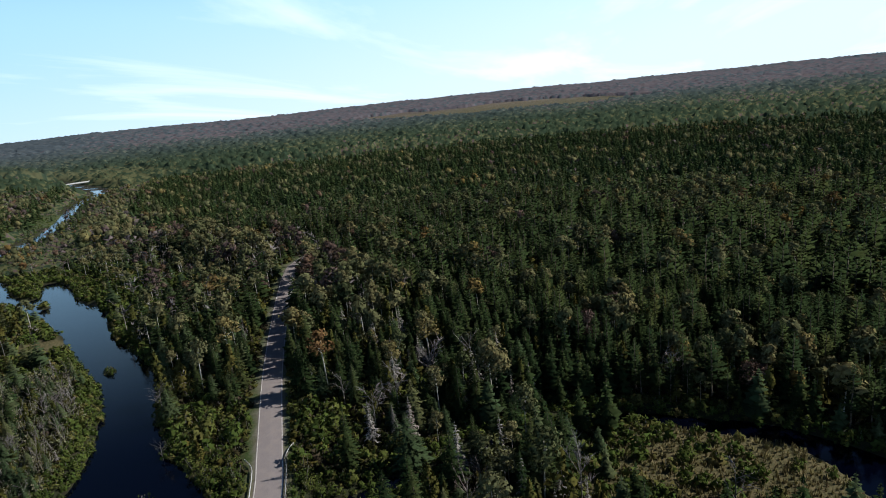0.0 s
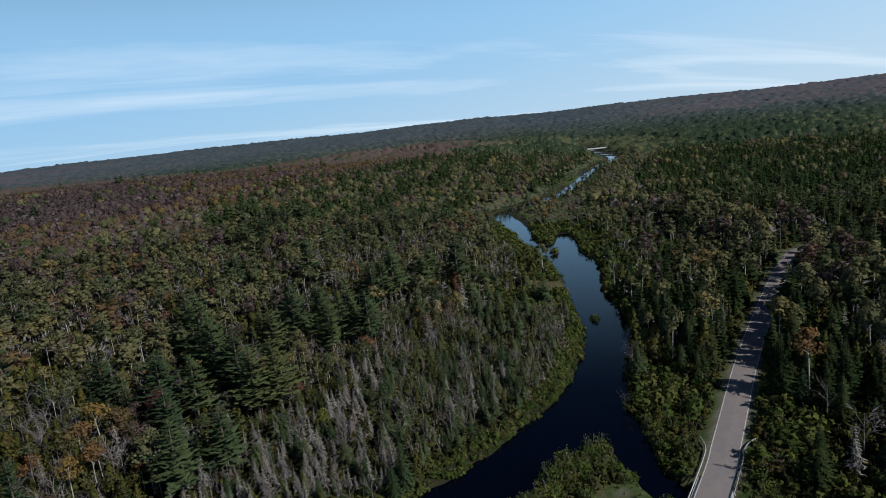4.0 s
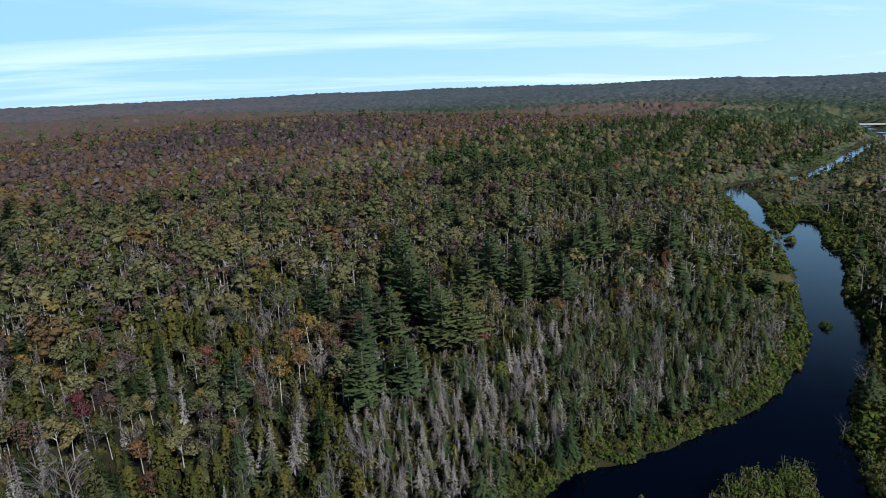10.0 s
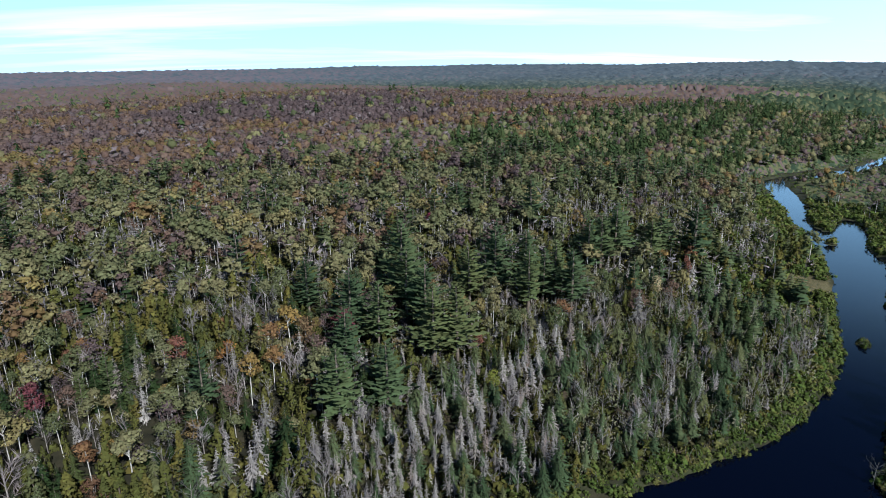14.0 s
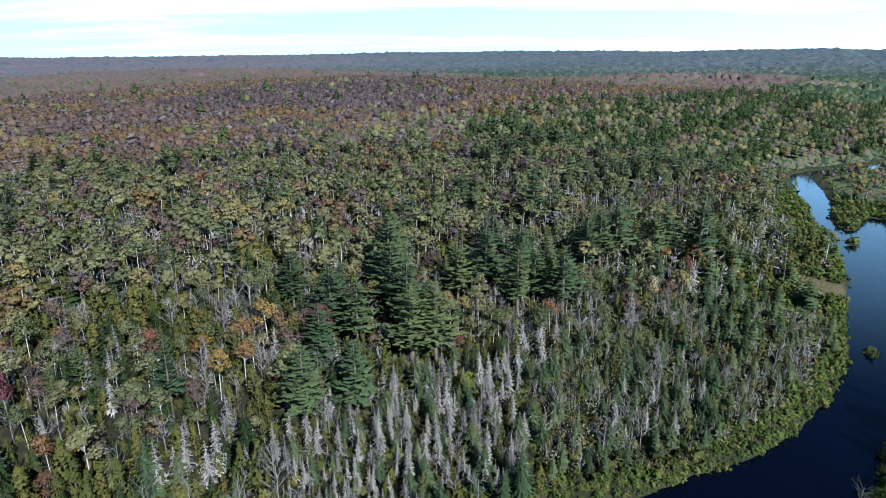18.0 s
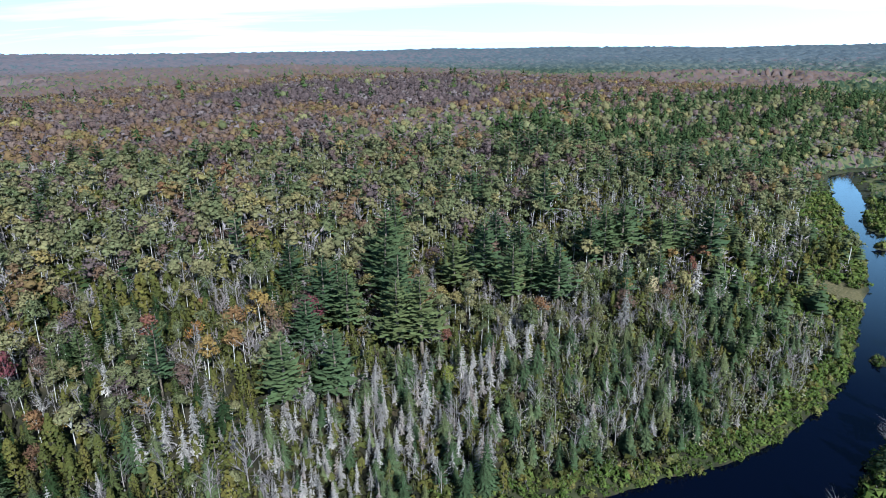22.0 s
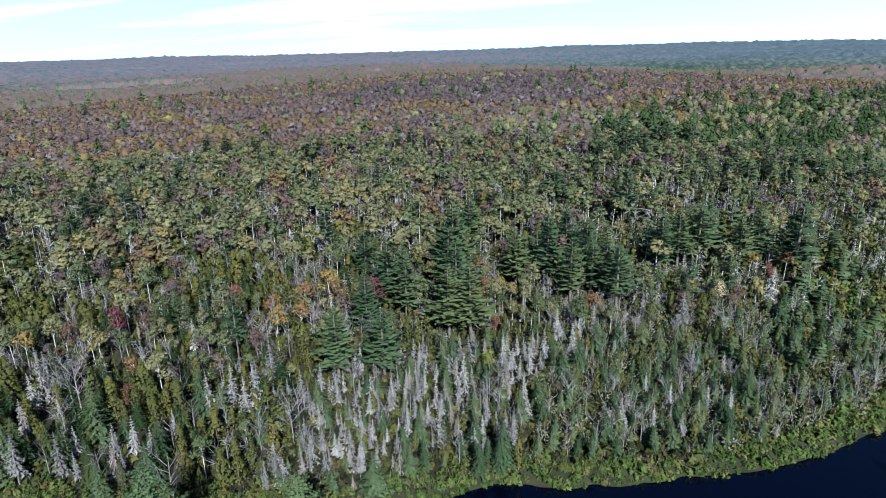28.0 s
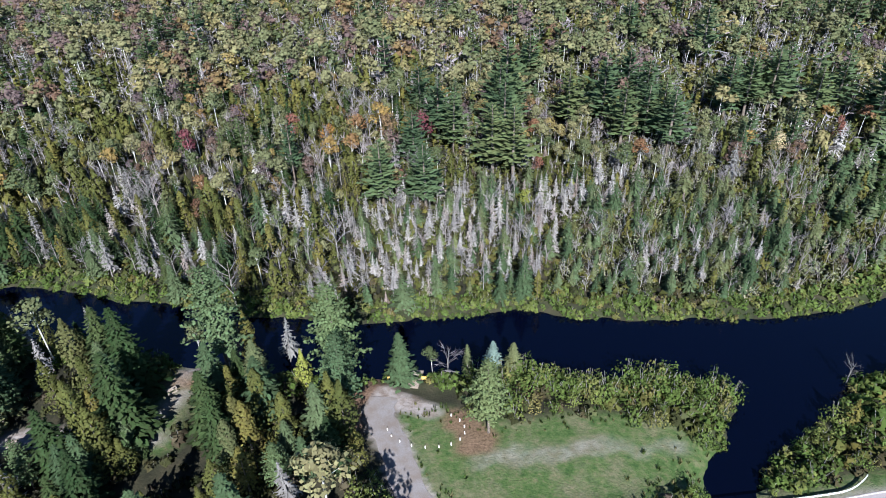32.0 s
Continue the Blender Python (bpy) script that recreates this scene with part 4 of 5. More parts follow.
def shrub_shape(seed, h, q):
    """Alder or willow shrub: a low many-stemmed mound of leaves."""
    t = Shape(seed)
    r = t.r
    for k in range(4 if q > .5 else 2):
        a = r.uniform(0, 6.28)
        t.tube([(0.15 * math.cos(a), .15 * math.sin(a), -.3), (math.cos(a) * h * .3, math.sin(a) * h * .3, h * .75)], [.05, .02], 3)
    t.mid = Vector((0, 0, h * .15))
    for k in range(int(95 * q + 10) if q < .9 else 230):
        d = t.ball_dir()
        d.z = abs(d.z)
        bulge = 0.75 + 0.25 * math.sin(3 * math.atan2(d.y, d.x) + seed)
        t.clump(Vector((d.x * h * .58 * bulge, d.y * h * .58 * bulge, d.z * h * .85 * bulge + .08 * h)) * r.uniform(.72, 1.05), h * (.095 if q > .5 else (.24 if q > .3 else .36)), d, 1, q <= .5)
    return t.arrays()


def sedge_shape(seed, h, q):
    """A tussock of sedge."""
    t = Shape(seed)
    for k in range(9):
        a, b = t.r.uniform(0, 6.28), t.r.uniform(.2, .6)
        d = Vector((math.cos(a), math.sin(a), 0))
        s = Vector((-d.y, d.x, 0)) * .12
        t.tri(d * .15 - s, d * .15 + s, d * b * h + Vector((0, 0, h * t.r.uniform(.6, 1))))
    return t.arrays()


def far_cone(seed, h, slim):
    """A distant conifer: tiers of separate boughs round a hidden trunk."""
    t = Shape(seed, h * 0.07)
    r = t.r
    low, tiers = r.uniform(.10, .24), 6
    for k in range(tiers):
        f = k / (tiers - 1)
        z, wide, a0 = h * (low + (.90 - low) * f), h * slim * (1 - f) ** .8 + .02 * h, r.uniform(0, 6.28)
        for j in range(5 if f < .9 else 3):
            a, d = a0 + 6.283 * j / (5 if f < .9 else 3) + r.uniform(-.3, .3), wide * r.uniform(.6, 1.3)
            rise, spread = h * r.uniform(-.07, .03), r.uniform(.38, .6)
            tip = [Vector((d * math.cos(a + q), d * math.sin(a + q), z + rise)) for q in (-spread, spread)]
            t.tri(Vector((0, 0, z + h * .13)), tip[0], tip[1])
    return t.arrays()


def far_dome(seed, h, wide):
    """A distant broadleaf tree: uneven lobes with a few loose sprays."""
    t = Shape(seed)
    r = t.r
    t.blob(Vector((0, 0, h * .62)), h * wide * .66, h * .24, 5)
    lobes = [Vector((r.uniform(-.5, .5) * h * wide, r.uniform(-.5, .5) * h * wide, h * r.uniform(.55, .78))) for _ in range(4)]
    for k in range(40):
        d, c = t.ball_dir(), lobes[k % 4]
        d.z = d.z * .6 + .35
        t.mid = c - Vector((0, 0, h * .05))
        t.clump(c + Vector((d.x * h * wide * .55, d.y * h * wide * .55, d.z * h * .17)), h * .075, d, 1, True)
    return t.arrays()


# name: shape, leaves, bark, height, label, category
KINDS = {
    "white_pine": (pine_shape, "pine", "brown", 20.0, "tall dark green white pine with tiered boughs", "pine tree"),
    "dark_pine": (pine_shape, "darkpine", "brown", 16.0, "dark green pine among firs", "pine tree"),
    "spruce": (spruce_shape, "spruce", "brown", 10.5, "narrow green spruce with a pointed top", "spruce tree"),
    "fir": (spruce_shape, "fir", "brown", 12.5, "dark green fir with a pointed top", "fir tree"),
    "dead_spruce": (dead_shape, "dead", "grey", 10.5, "dead grey spruce, bare and hung with lichen", "dead tree"),
    "cedar": (cedar_shape, "cedar", "brown", 10.0, "dense olive green cedar, ragged cone", "cedar tree"),
    "aspen": (aspen_shape, "aspen", "white", 14.0, "pale-trunked aspen with thinning green-yellow leaves", "aspen tree"),
    "maple": (leafy_shape, "maple", "grey", 13.0, "maple in rusty brown autumn leaf", "maple tree"),
    "bare_tree": (bare_shape, "bare", "grey", 11.0, "leafless grey tree with fine twigs", "bare tree"),
    "shrub": (shrub_shape, "shrub", "grey", 3.2, "leafy green alder shrub", "shrub"),
    "sedge_tussock": (sedge_shape, "sedge", "grey", 1.0, "tan sedge tussock in the marsh", "sedge"),
}
VARIANTS = 6
NEAR_SHAPES, STAND_SHAPES, MID_SHAPES, FAR_SHAPES = {}, {}, {}, {}
for k, (fn, leaf, brk, h, *_) in KINDS.items():
    NEAR_SHAPES[k] = [fn(11 * i + 3, h, 1.0) for i in range(VARIANTS)]
    MID_SHAPES[k] = [fn(11 * i + 5, h, 0.22) for i in range(VARIANTS)]
    STAND_SHAPES[k] = [fn(11 * i + 4, h, 0.5 if fn in (leafy_shape, aspen_shape, cedar_shape, shrub_shape) else 0.6) for i in range(VARIANTS)]
    FAR_SHAPES[k] = [far_cone(11 * i + 7, h, .24 if fn is pine_shape else .17) if fn in (pine_shape, spruce_shape, cedar_shape)
                     else far_dome(11 * i + 7, h, .27) if fn in (leafy_shape, aspen_shape) else fn(11 * i + 7, h, 0.02) for i in range(VARIANTS)]


def split_mesh(name, arrays, slots, mats):
    """The mesh of those triangles of a tree that have one of the slots."""
    v, t, s, n = arrays
    keep = np.isin(s, slots)
    t, s = t[keep], s[keep]
    used, inv = np.unique(t, return_inverse=True)
    return mesh_from(name, v[used], inv.reshape(-1, 3), mats, np.where(s == 2, 1, 0) if len(mats) > 1 else None, normals=n[used])


NEAR_MESH = {}
for k, (fn, leaf, brk, h, *_) in KINDS.items():
    NEAR_MESH[k] = []
    for a in NEAR_SHAPES[k]:
        if k in ("shrub", "sedge_tussock"):
            NEAR_MESH[k].append((None, mesh_from(k, a[0], a[1], [BARK[brk], LEAF[leaf, True]], a[2], normals=a[3])))
        else:
            NEAR_MESH[k].append((split_mesh("trunk", a, [0], [BARK[brk]]), split_mesh("crown", a, [1, 2], [LEAF[leaf, True], BARK[brk]])))


FINE_MESH = {}
for k in ("white_pine", "dark_pine", "spruce", "fir", "cedar"):
    fn, leaf, brk, h = KINDS[k][:4]
    shapes = [fn(11 * i + 3, h, 2.0) for i in range(4)]
    FINE_MESH[k] = [(split_mesh("trunk", a, [0], [BARK[brk]]), split_mesh("crown", a, [1, 2], [LEAF[leaf, True], BARK[brk]])) for a in shapes]


def plant(kind, x, y, z, scale, turn, variant, fat=1.0, label="", leaves=None):
    """One tree of its own: trunk and crown."""
    trunk, crown = NEAR_MESH[kind][variant]
    if kind in FINE_MESH and y < 92 and -60 < x < 60:
        trunk, crown = FINE_MESH[kind][variant % 4]
    text, category = KINDS[kind][4:6]
    if trunk is None:
        ob = new(kind, crown)
    else:
        ob = new(kind)
        new("trunk", trunk).parent = ob
        top = new("crown", crown)
        top.parent = ob
        if leaves:
            top.data = crown.copy()
            top.data.materials[0] = leaves
    ob.matrix_basis = Matrix.LocRotScale((x, y, z), Euler((0, 0, turn)), (scale * fat, scale * fat, scale))
    return tagged(ob, label or text, category, group=kind + "s along the river")


def stand(name, kind, shapes, rows, label, leaf=""):
    """Many trees that nobody could count, joined into one object. rows: x, y, z, scale, turn, variant, fat, tint."""
    brk, leaf = KINDS[kind][2], leaf or KINDS[kind][1]
    vs, ts, ss, ns, tints, base = [], [], [], [], [], 0
    rows = np.asarray(rows)
    for i, (v, t, s, n) in enumerate(shapes):
        sub = rows[rows[:, 5].astype(int) == i]
        if not len(sub):
            continue
        c, q = np.cos(sub[:, 4])[:, None], np.sin(sub[:, 4])[:, None]
        k, f = sub[:, 3][:, None], sub[:, 6][:, None]
        px = (v[None, :, 0] * c - v[None, :, 1] * q) * k * f + sub[:, 0][:, None]
        py = (v[None, :, 0] * q + v[None, :, 1] * c) * k * f + sub[:, 1][:, None]
        pz = v[None, :, 2] * k + sub[:, 2][:, None]
        vs.append(np.stack([px, py, pz], -1).reshape(-1, 3))
        ts.append((t[None] + (np.arange(len(sub)) * len(v))[:, None, None] + base).reshape(-1, 3))
        ss.append(np.tile(s, len(sub)))
        ns.append(np.stack([n[None, :, 0] * c - n[None, :, 1] * q, n[None, :, 0] * q + n[None, :, 1] * c, np.broadcast_to(n[None, :, 2], px.shape)], -1).reshape(-1, 3))
        tints.append(np.repeat(sub[:, 7], len(v)))
        base += len(sub) * len(v)
    me = mesh_from(name, np.vstack(vs), np.vstack(ts), [BARK[brk], LEAF[leaf, False], BARK[brk]], np.concatenate(ss), np.concatenate(tints), normals=np.vstack(ns))
    return tagged(new(name, me), label, KINDS[kind][5], kind="stuff")


rng = np.random.default_rng(4)


def scatter(r0, r1, step):
    """Jittered places in a ring about the walk, where the camera ever looks."""
    g = np.arange(-r1, r1, step)
    x, y = [a.ravel() for a in np.meshgrid(g + 30, g + 20)]
    x, y = x + rng.uniform(-.48, .48, x.size) * step, y + rng.uniform(-.48, .48, x.size) * step
    d = np.hypot(x - 30, y - 20)
    right, left = np.degrees(np.arctan2(x + 8, y + 5)), np.degrees(np.arctan2(x - 68, y - 4))
    keep = (d >= r0) & (d < r1) & (left > -76 if r1 < 300 else left > -64) & (right < 113) & ((y > 28) | (x > 60))
    return x[keep], y[keep]


def choose(table, u):
    """Kinds by their shares."""
    names, w = list(table), np.cumsum(list(table.values()))
    return [names[min(np.searchsorted(w / w[-1], v), len(names) - 1)] for v in u]


# fir and dark_pine, with shade in their needle colours, darken some woods
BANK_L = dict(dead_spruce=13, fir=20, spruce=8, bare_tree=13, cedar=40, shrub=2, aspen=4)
PALE = dict(dead_spruce=64, spruce=14, bare_tree=10, shrub=7, cedar=5)
BANK_M = dict(dead_spruce=28, spruce=38, bare_tree=11, cedar=8, shrub=15)
BANK_R = dict(dead_spruce=8, spruce=48, fir=6, bare_tree=13, cedar=5, shrub=20)
MIXED = dict(aspen=30, dead_spruce=21, bare_tree=27, cedar=13, maple=7, spruce=3, white_pine=2)
MIXED_R = dict(dead_spruce=25, aspen=24, bare_tree=33, spruce=4, cedar=13, white_pine=2, maple=4)
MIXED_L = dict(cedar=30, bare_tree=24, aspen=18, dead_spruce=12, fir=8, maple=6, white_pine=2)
UPPER = dict(aspen=35, bare_tree=33, cedar=9, white_pine=3, maple=10, dead_spruce=11)
UPPER_R = dict(aspen=29, bare_tree=36, dead_spruce=19, white_pine=5, cedar=7, maple=6)
GREEN = dict(white_pine=26, aspen=38, bare_tree=17, cedar=4, maple=10, dead_spruce=5)
MAPLE = dict(maple=66, bare_tree=30, aspen=3, white_pine=1)
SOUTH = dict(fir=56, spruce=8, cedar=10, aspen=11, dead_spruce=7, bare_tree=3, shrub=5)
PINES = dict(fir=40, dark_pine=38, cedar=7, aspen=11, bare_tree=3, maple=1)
VALLEY = dict(aspen=34, fir=22, spruce=10, bare_tree=16, maple=8, shrub=10)
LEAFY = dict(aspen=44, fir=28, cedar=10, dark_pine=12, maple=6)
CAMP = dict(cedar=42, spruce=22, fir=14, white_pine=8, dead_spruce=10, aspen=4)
BRUSH = dict(shrub=86, spruce=8, bare_tree=2, cedar=4)


def grow(x, y, thin=1.0):
    """Kind, place, size and colour of what grows at each place."""
    w, side = water_gap(x, y)
    rd, rside = from_line(x, y, ROAD_LINE)
    mown, _ = from_line(x, y, MOWN_LINE)
    drive, _ = from_line(x, y, DRIVE_LINE)
    track, _ = from_line(x, y, TRACK_LINE)
    yard, _ = from_line(x, y, YARD_LINE)
    open_ground, _ = from_line(x, y, CLEARING_LINE)
    gr, di, se = covers(x, y)
    z = height(x, y)
    pat, pat2 = waves(x, y, 38, 1.0), waves(x, y, 150, 0.4)
    far = np.hypot(x - 30, y - 20)
    patch = np.clip(0.5 + 0.5 * waves(x, y, 24, 2.2) + 0.4 * waves(x, y, 85, 0.9), 0, 1)
    u = rng.random((6, x.size))
    valley = from_line(x, y, RIVER_LINE)[0] + 60 * waves(x, y, 70, 1.1) < 130
    mixed = 0.5 * u[0] + 0.5 * np.clip(0.5 + 0.8 * waves(x, y, 15, 5.0), 0, 0.999)
    u[0] = np.argsort(np.argsort(mixed)) / max(1, x.size)
    rows = []
    for i in range(x.size):
        if w[i] < 0.8 or rd[i] < 6.2 or mown[i] < 0 or drive[i] < 3.6 or track[i] < 2.6 or open_ground[i] < 6.0 or yard[i] < 3.4 or np.hypot((x[i] - 30.5) * .62, y[i] - 75.8) < 5.5:
            continue
        north = side[i] > 0
        tall = 1.0
        if di[i] > 0.5:
            continue
        if np.hypot(x[i] - 232, (y[i] - 298) * .7) < 30:
            t, tall = dict(shrub=1), 0.8
        elif north:
            s = w[i] + 6 * pat[i]
            if se[i] > 0.4:
                if u[1, i] > 0.25:
                    continue
                t, tall = BRUSH, 0.8
            elif w[i] < 5.5 or (x[i] > 130 and w[i] < 20 and u[5, i] < .9):
                t, tall = BRUSH, 0.85
            elif s < 48 and x[i] < -8 and u[5, i] < 0.1:
                continue
            elif s < (48 if x[i] > 0 else 36):
                t = BANK_R if x[i] + 12 * pat[i] > 78 else BANK_M if x[i] + 9 * pat[i] > 43 else (PALE if x[i] + 5 * pat[i] > -5 and w[i] < 44 else BANK_L)
                if 18 < x[i] < 80 and w[i] < 10 and u[5, i] < .75:
                    t = dict(spruce=1)
                tall = (0.50 if x[i] > -4 else 0.80) + 0.25 * min(1, w[i] / 40)
                if x[i] > 150:
                    t, tall = (GREEN if y[i] > 330 else MIXED_R), 0.75
            elif s < 125:
                t, tall = GREEN if y[i] > 330 and x[i] > 50 else (MIXED_R if x[i] > 50 else (MIXED if x[i] > -10 + 20 * pat[i] else MIXED_L)), (0.66 if x[i] > 0 else 0.76) + 0.15 * (s - 48) / 77
            elif x[i] > 60 + 40 * pat[i] and s < 225 + 40 * pat2[i] + 60 * (u[5, i] - .5):
                t, tall = (GREEN if y[i] > 340 + 40 * pat[i] else UPPER_R), 0.92
            elif s < 305 - 80 * ramp01(x[i], -20, 110) + 40 * pat2[i] + 70 * (u[5, i] - .5) + 40 * pat[i]:
                t, tall = UPPER, 0.84
            else:
                t = MAPLE
        else:
            camp = x[i] < 30
            if gr[i] > 0.6 and w[i] > 5 and far[i] > 150:
                continue
            if se[i] > 0.4:
                if u[1, i] > 0.3:
                    continue
                t = BRUSH
            elif w[i] < 4:
                t = dict(shrub=1) if 30 < x[i] < 95 else BRUSH
            elif far[i] > 230 and w[i] < 60 and valley[i]:
                t, tall = (BRUSH, 0.9) if u[2, i] < (.75 if w[i] < 16 else .3) else (VALLEY, 0.62)
            elif camp and u[5, i] < 0.42:
                continue
            elif camp:
                t, tall = CAMP, 1.22
            elif x[i] < 92 and y[i] > 40:
                t, tall = dict(shrub=1), 1.35
            elif x[i] < 128 and y[i] > 60 and rd[i] < 26:
                t, tall = dict(shrub=1), 1.25
            elif x[i] < 150 and rd[i] < 45:
                t, tall = (BRUSH if u[2, i] < .55 else SOUTH), 1.0
            elif x[i] - y[i] > 120 + 40 * pat2[i] or x[i] > 420:
                t = LEAFY if pat[i] + pat2[i] > 0.75 else PINES
                tall = 0.85
            else:
                t = SOUTH
                if x[i] > 200:
                    t = VALLEY if valley[i] else LEAFY if pat[i] > 0.3 else PINES
        kind = choose(t, u[0, i:i + 1])[0]
        scale = tall * (0.62 + 0.72 * u[3, i] ** 1.3) * (0.6 if t is CAMP and kind == "white_pine" else 1.0)
        tint = 0.42 * u[4, i] + 0.58 * patch[i] if kind in ("maple", "bare_tree") else 0.72 * u[4, i] + 0.28 * patch[i]
        # maples in this oval on the hill keep the dark end of their colours
        if kind == "maple" and np.hypot((x[i] + 70) / 150, (y[i] - 690) / 110) + 0.3 * pat[i] < 1:
            tint *= 0.3
        rows.append((kind, x[i], y[i], z[i], scale, u[2, i] * 6.28, int(u[1, i] * 997) % VARIANTS, (0.9 + 0.35 * u[5, i]) * (1.28 if kind == "spruce" and t is not CAMP else 1.0), tint))
    return rows


by_kind = {}
for row in grow(*scatter(0, 190, 3.6)):
    by_kind.setdefault(row[0], []).append(row[1:])
# the single pines that stand above the rest: x, y, height
TALL_PINES = [(-2.7, 133, 15), (8, 136.5, 14.5), (26, 156, 18), (20, 156.5, 17.5), (51, 184, 16), (64.5, 184, 16), (79, 213.5, 17), (96.5, 232, 17),
              (105, 221, 15), (123, 223.5, 22), (40, 274, 16), (70, 261, 21), (83, 355, 18), (-1.6, 170, 16), (-14.7, 187, 14), (13, 192, 23),
              (13, 221, 17), (43, 197, 19), (48, 218, 15), (15.6, 76.2, 19), (45.5, 73.5, 12), (-6.6, 71.5, 20), (-2, 152, 13), (-148, 278, 14),
              (-178, 349, 16), (-165, 350, 16), (-147, 352, 16), (-135, 194, 15), (-151, 219, 16), (-125, 240, 15), (88, 224, 15), (57, 190, 14), (14, 181, 18), (19, 171, 17), (6, 163, 15), (61, 192, 16), (85, 217, 17), (92, 222, 18), (112, 229, 17), (55, 206, 15), (34, 190, 16)]
for kind in list(by_kind):
    by_kind[kind] = [r for r in by_kind[kind] if not any(abs(r[0] - px) < 3.4 and -9 < r[1] - py < 3.4 and (r[3] * KINDS[kind][3] > 6 or abs(r[1] - py) < 3)
                                                         for px, py, ph in TALL_PINES)]
for px, py, ph in TALL_PINES:
    by_kind["white_pine"].insert(0, (px, py, float(height(px, py)), (ph + 4.5) / 20.0, px * 1.7, int(px * 7 + py) % VARIANTS, 1.75 if py > 90 else 1.2, 0.5))
KEEP_ONE = 210
for kind, rows in by_kind.items():
    big = [r for r in rows if r[5] is not None]
    if kind != "white_pine":
        big.sort(key=lambda r: math.hypot((r[0] - 20) * .8, r[1] - 85))
    for x, y, z, s, turn, var, fat, tint in big[:KEEP_ONE]:
        plant(kind, x, y, z, s, turn, var, fat)
    if len(big) > KEEP_ONE:
        stand(kind + "_stand", kind, STAND_SHAPES[kind], big[KEEP_ONE:], KINDS[kind][4] + ", many together")

for tag, ring, shapes, grown in (("mid", (190, 400, 4.3), MID_SHAPES, 1.05), ("slope", (400, 900, 5.0), FAR_SHAPES, 0.9)):
    stands = {}
    for row in grow(*scatter(*ring)):
        r = list(row[1:])
        r[3] *= grown
        if tag == "mid":
            r[6] *= 1.2
        else:
            r[6] *= 1.2
            r[2] -= 1.0
        stands.setdefault(row[0], []).append(r)
    for kind, rows in stands.items():
        # slope pines take the darkened needles in place of self-shade
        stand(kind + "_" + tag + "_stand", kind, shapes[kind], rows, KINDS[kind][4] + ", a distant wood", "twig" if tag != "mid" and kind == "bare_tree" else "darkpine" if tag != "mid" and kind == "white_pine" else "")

# the closed roof of the woods farther off: crowns that run into one another
cm = Nodes("woods_canopy")
cm.bsdf.inputs["Specular IOR Level"].default_value = 0.0
ct = cm.n.new("ShaderNodeAttribute")
ct.attribute_name = "tint"
canopy_c = cm.ramp(ct.outputs["Fac"], [(0.0, (0.020, 0.036, 0.024)), (0.24, (0.045, 0.064, 0.036)), (0.28, (0.080, 0.090, 0.046)), (0.47, (0.118, 0.118, 0.060)),
                                       (0.51, (0.080, 0.064, 0.068)), (0.68, (0.115, 0.086, 0.082)), (0.85, (0.120, 0.080, 0.062)), (1.0, (0.135, 0.103, 0.052))])
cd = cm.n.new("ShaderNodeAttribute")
cd.attribute_name = "hazed_woods"
# painted haze: leaf colours go blue-grey with distance
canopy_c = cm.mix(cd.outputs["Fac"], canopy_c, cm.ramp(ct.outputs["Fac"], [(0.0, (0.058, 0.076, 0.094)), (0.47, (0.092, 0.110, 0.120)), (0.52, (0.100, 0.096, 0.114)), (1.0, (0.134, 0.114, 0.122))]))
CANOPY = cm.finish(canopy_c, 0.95)


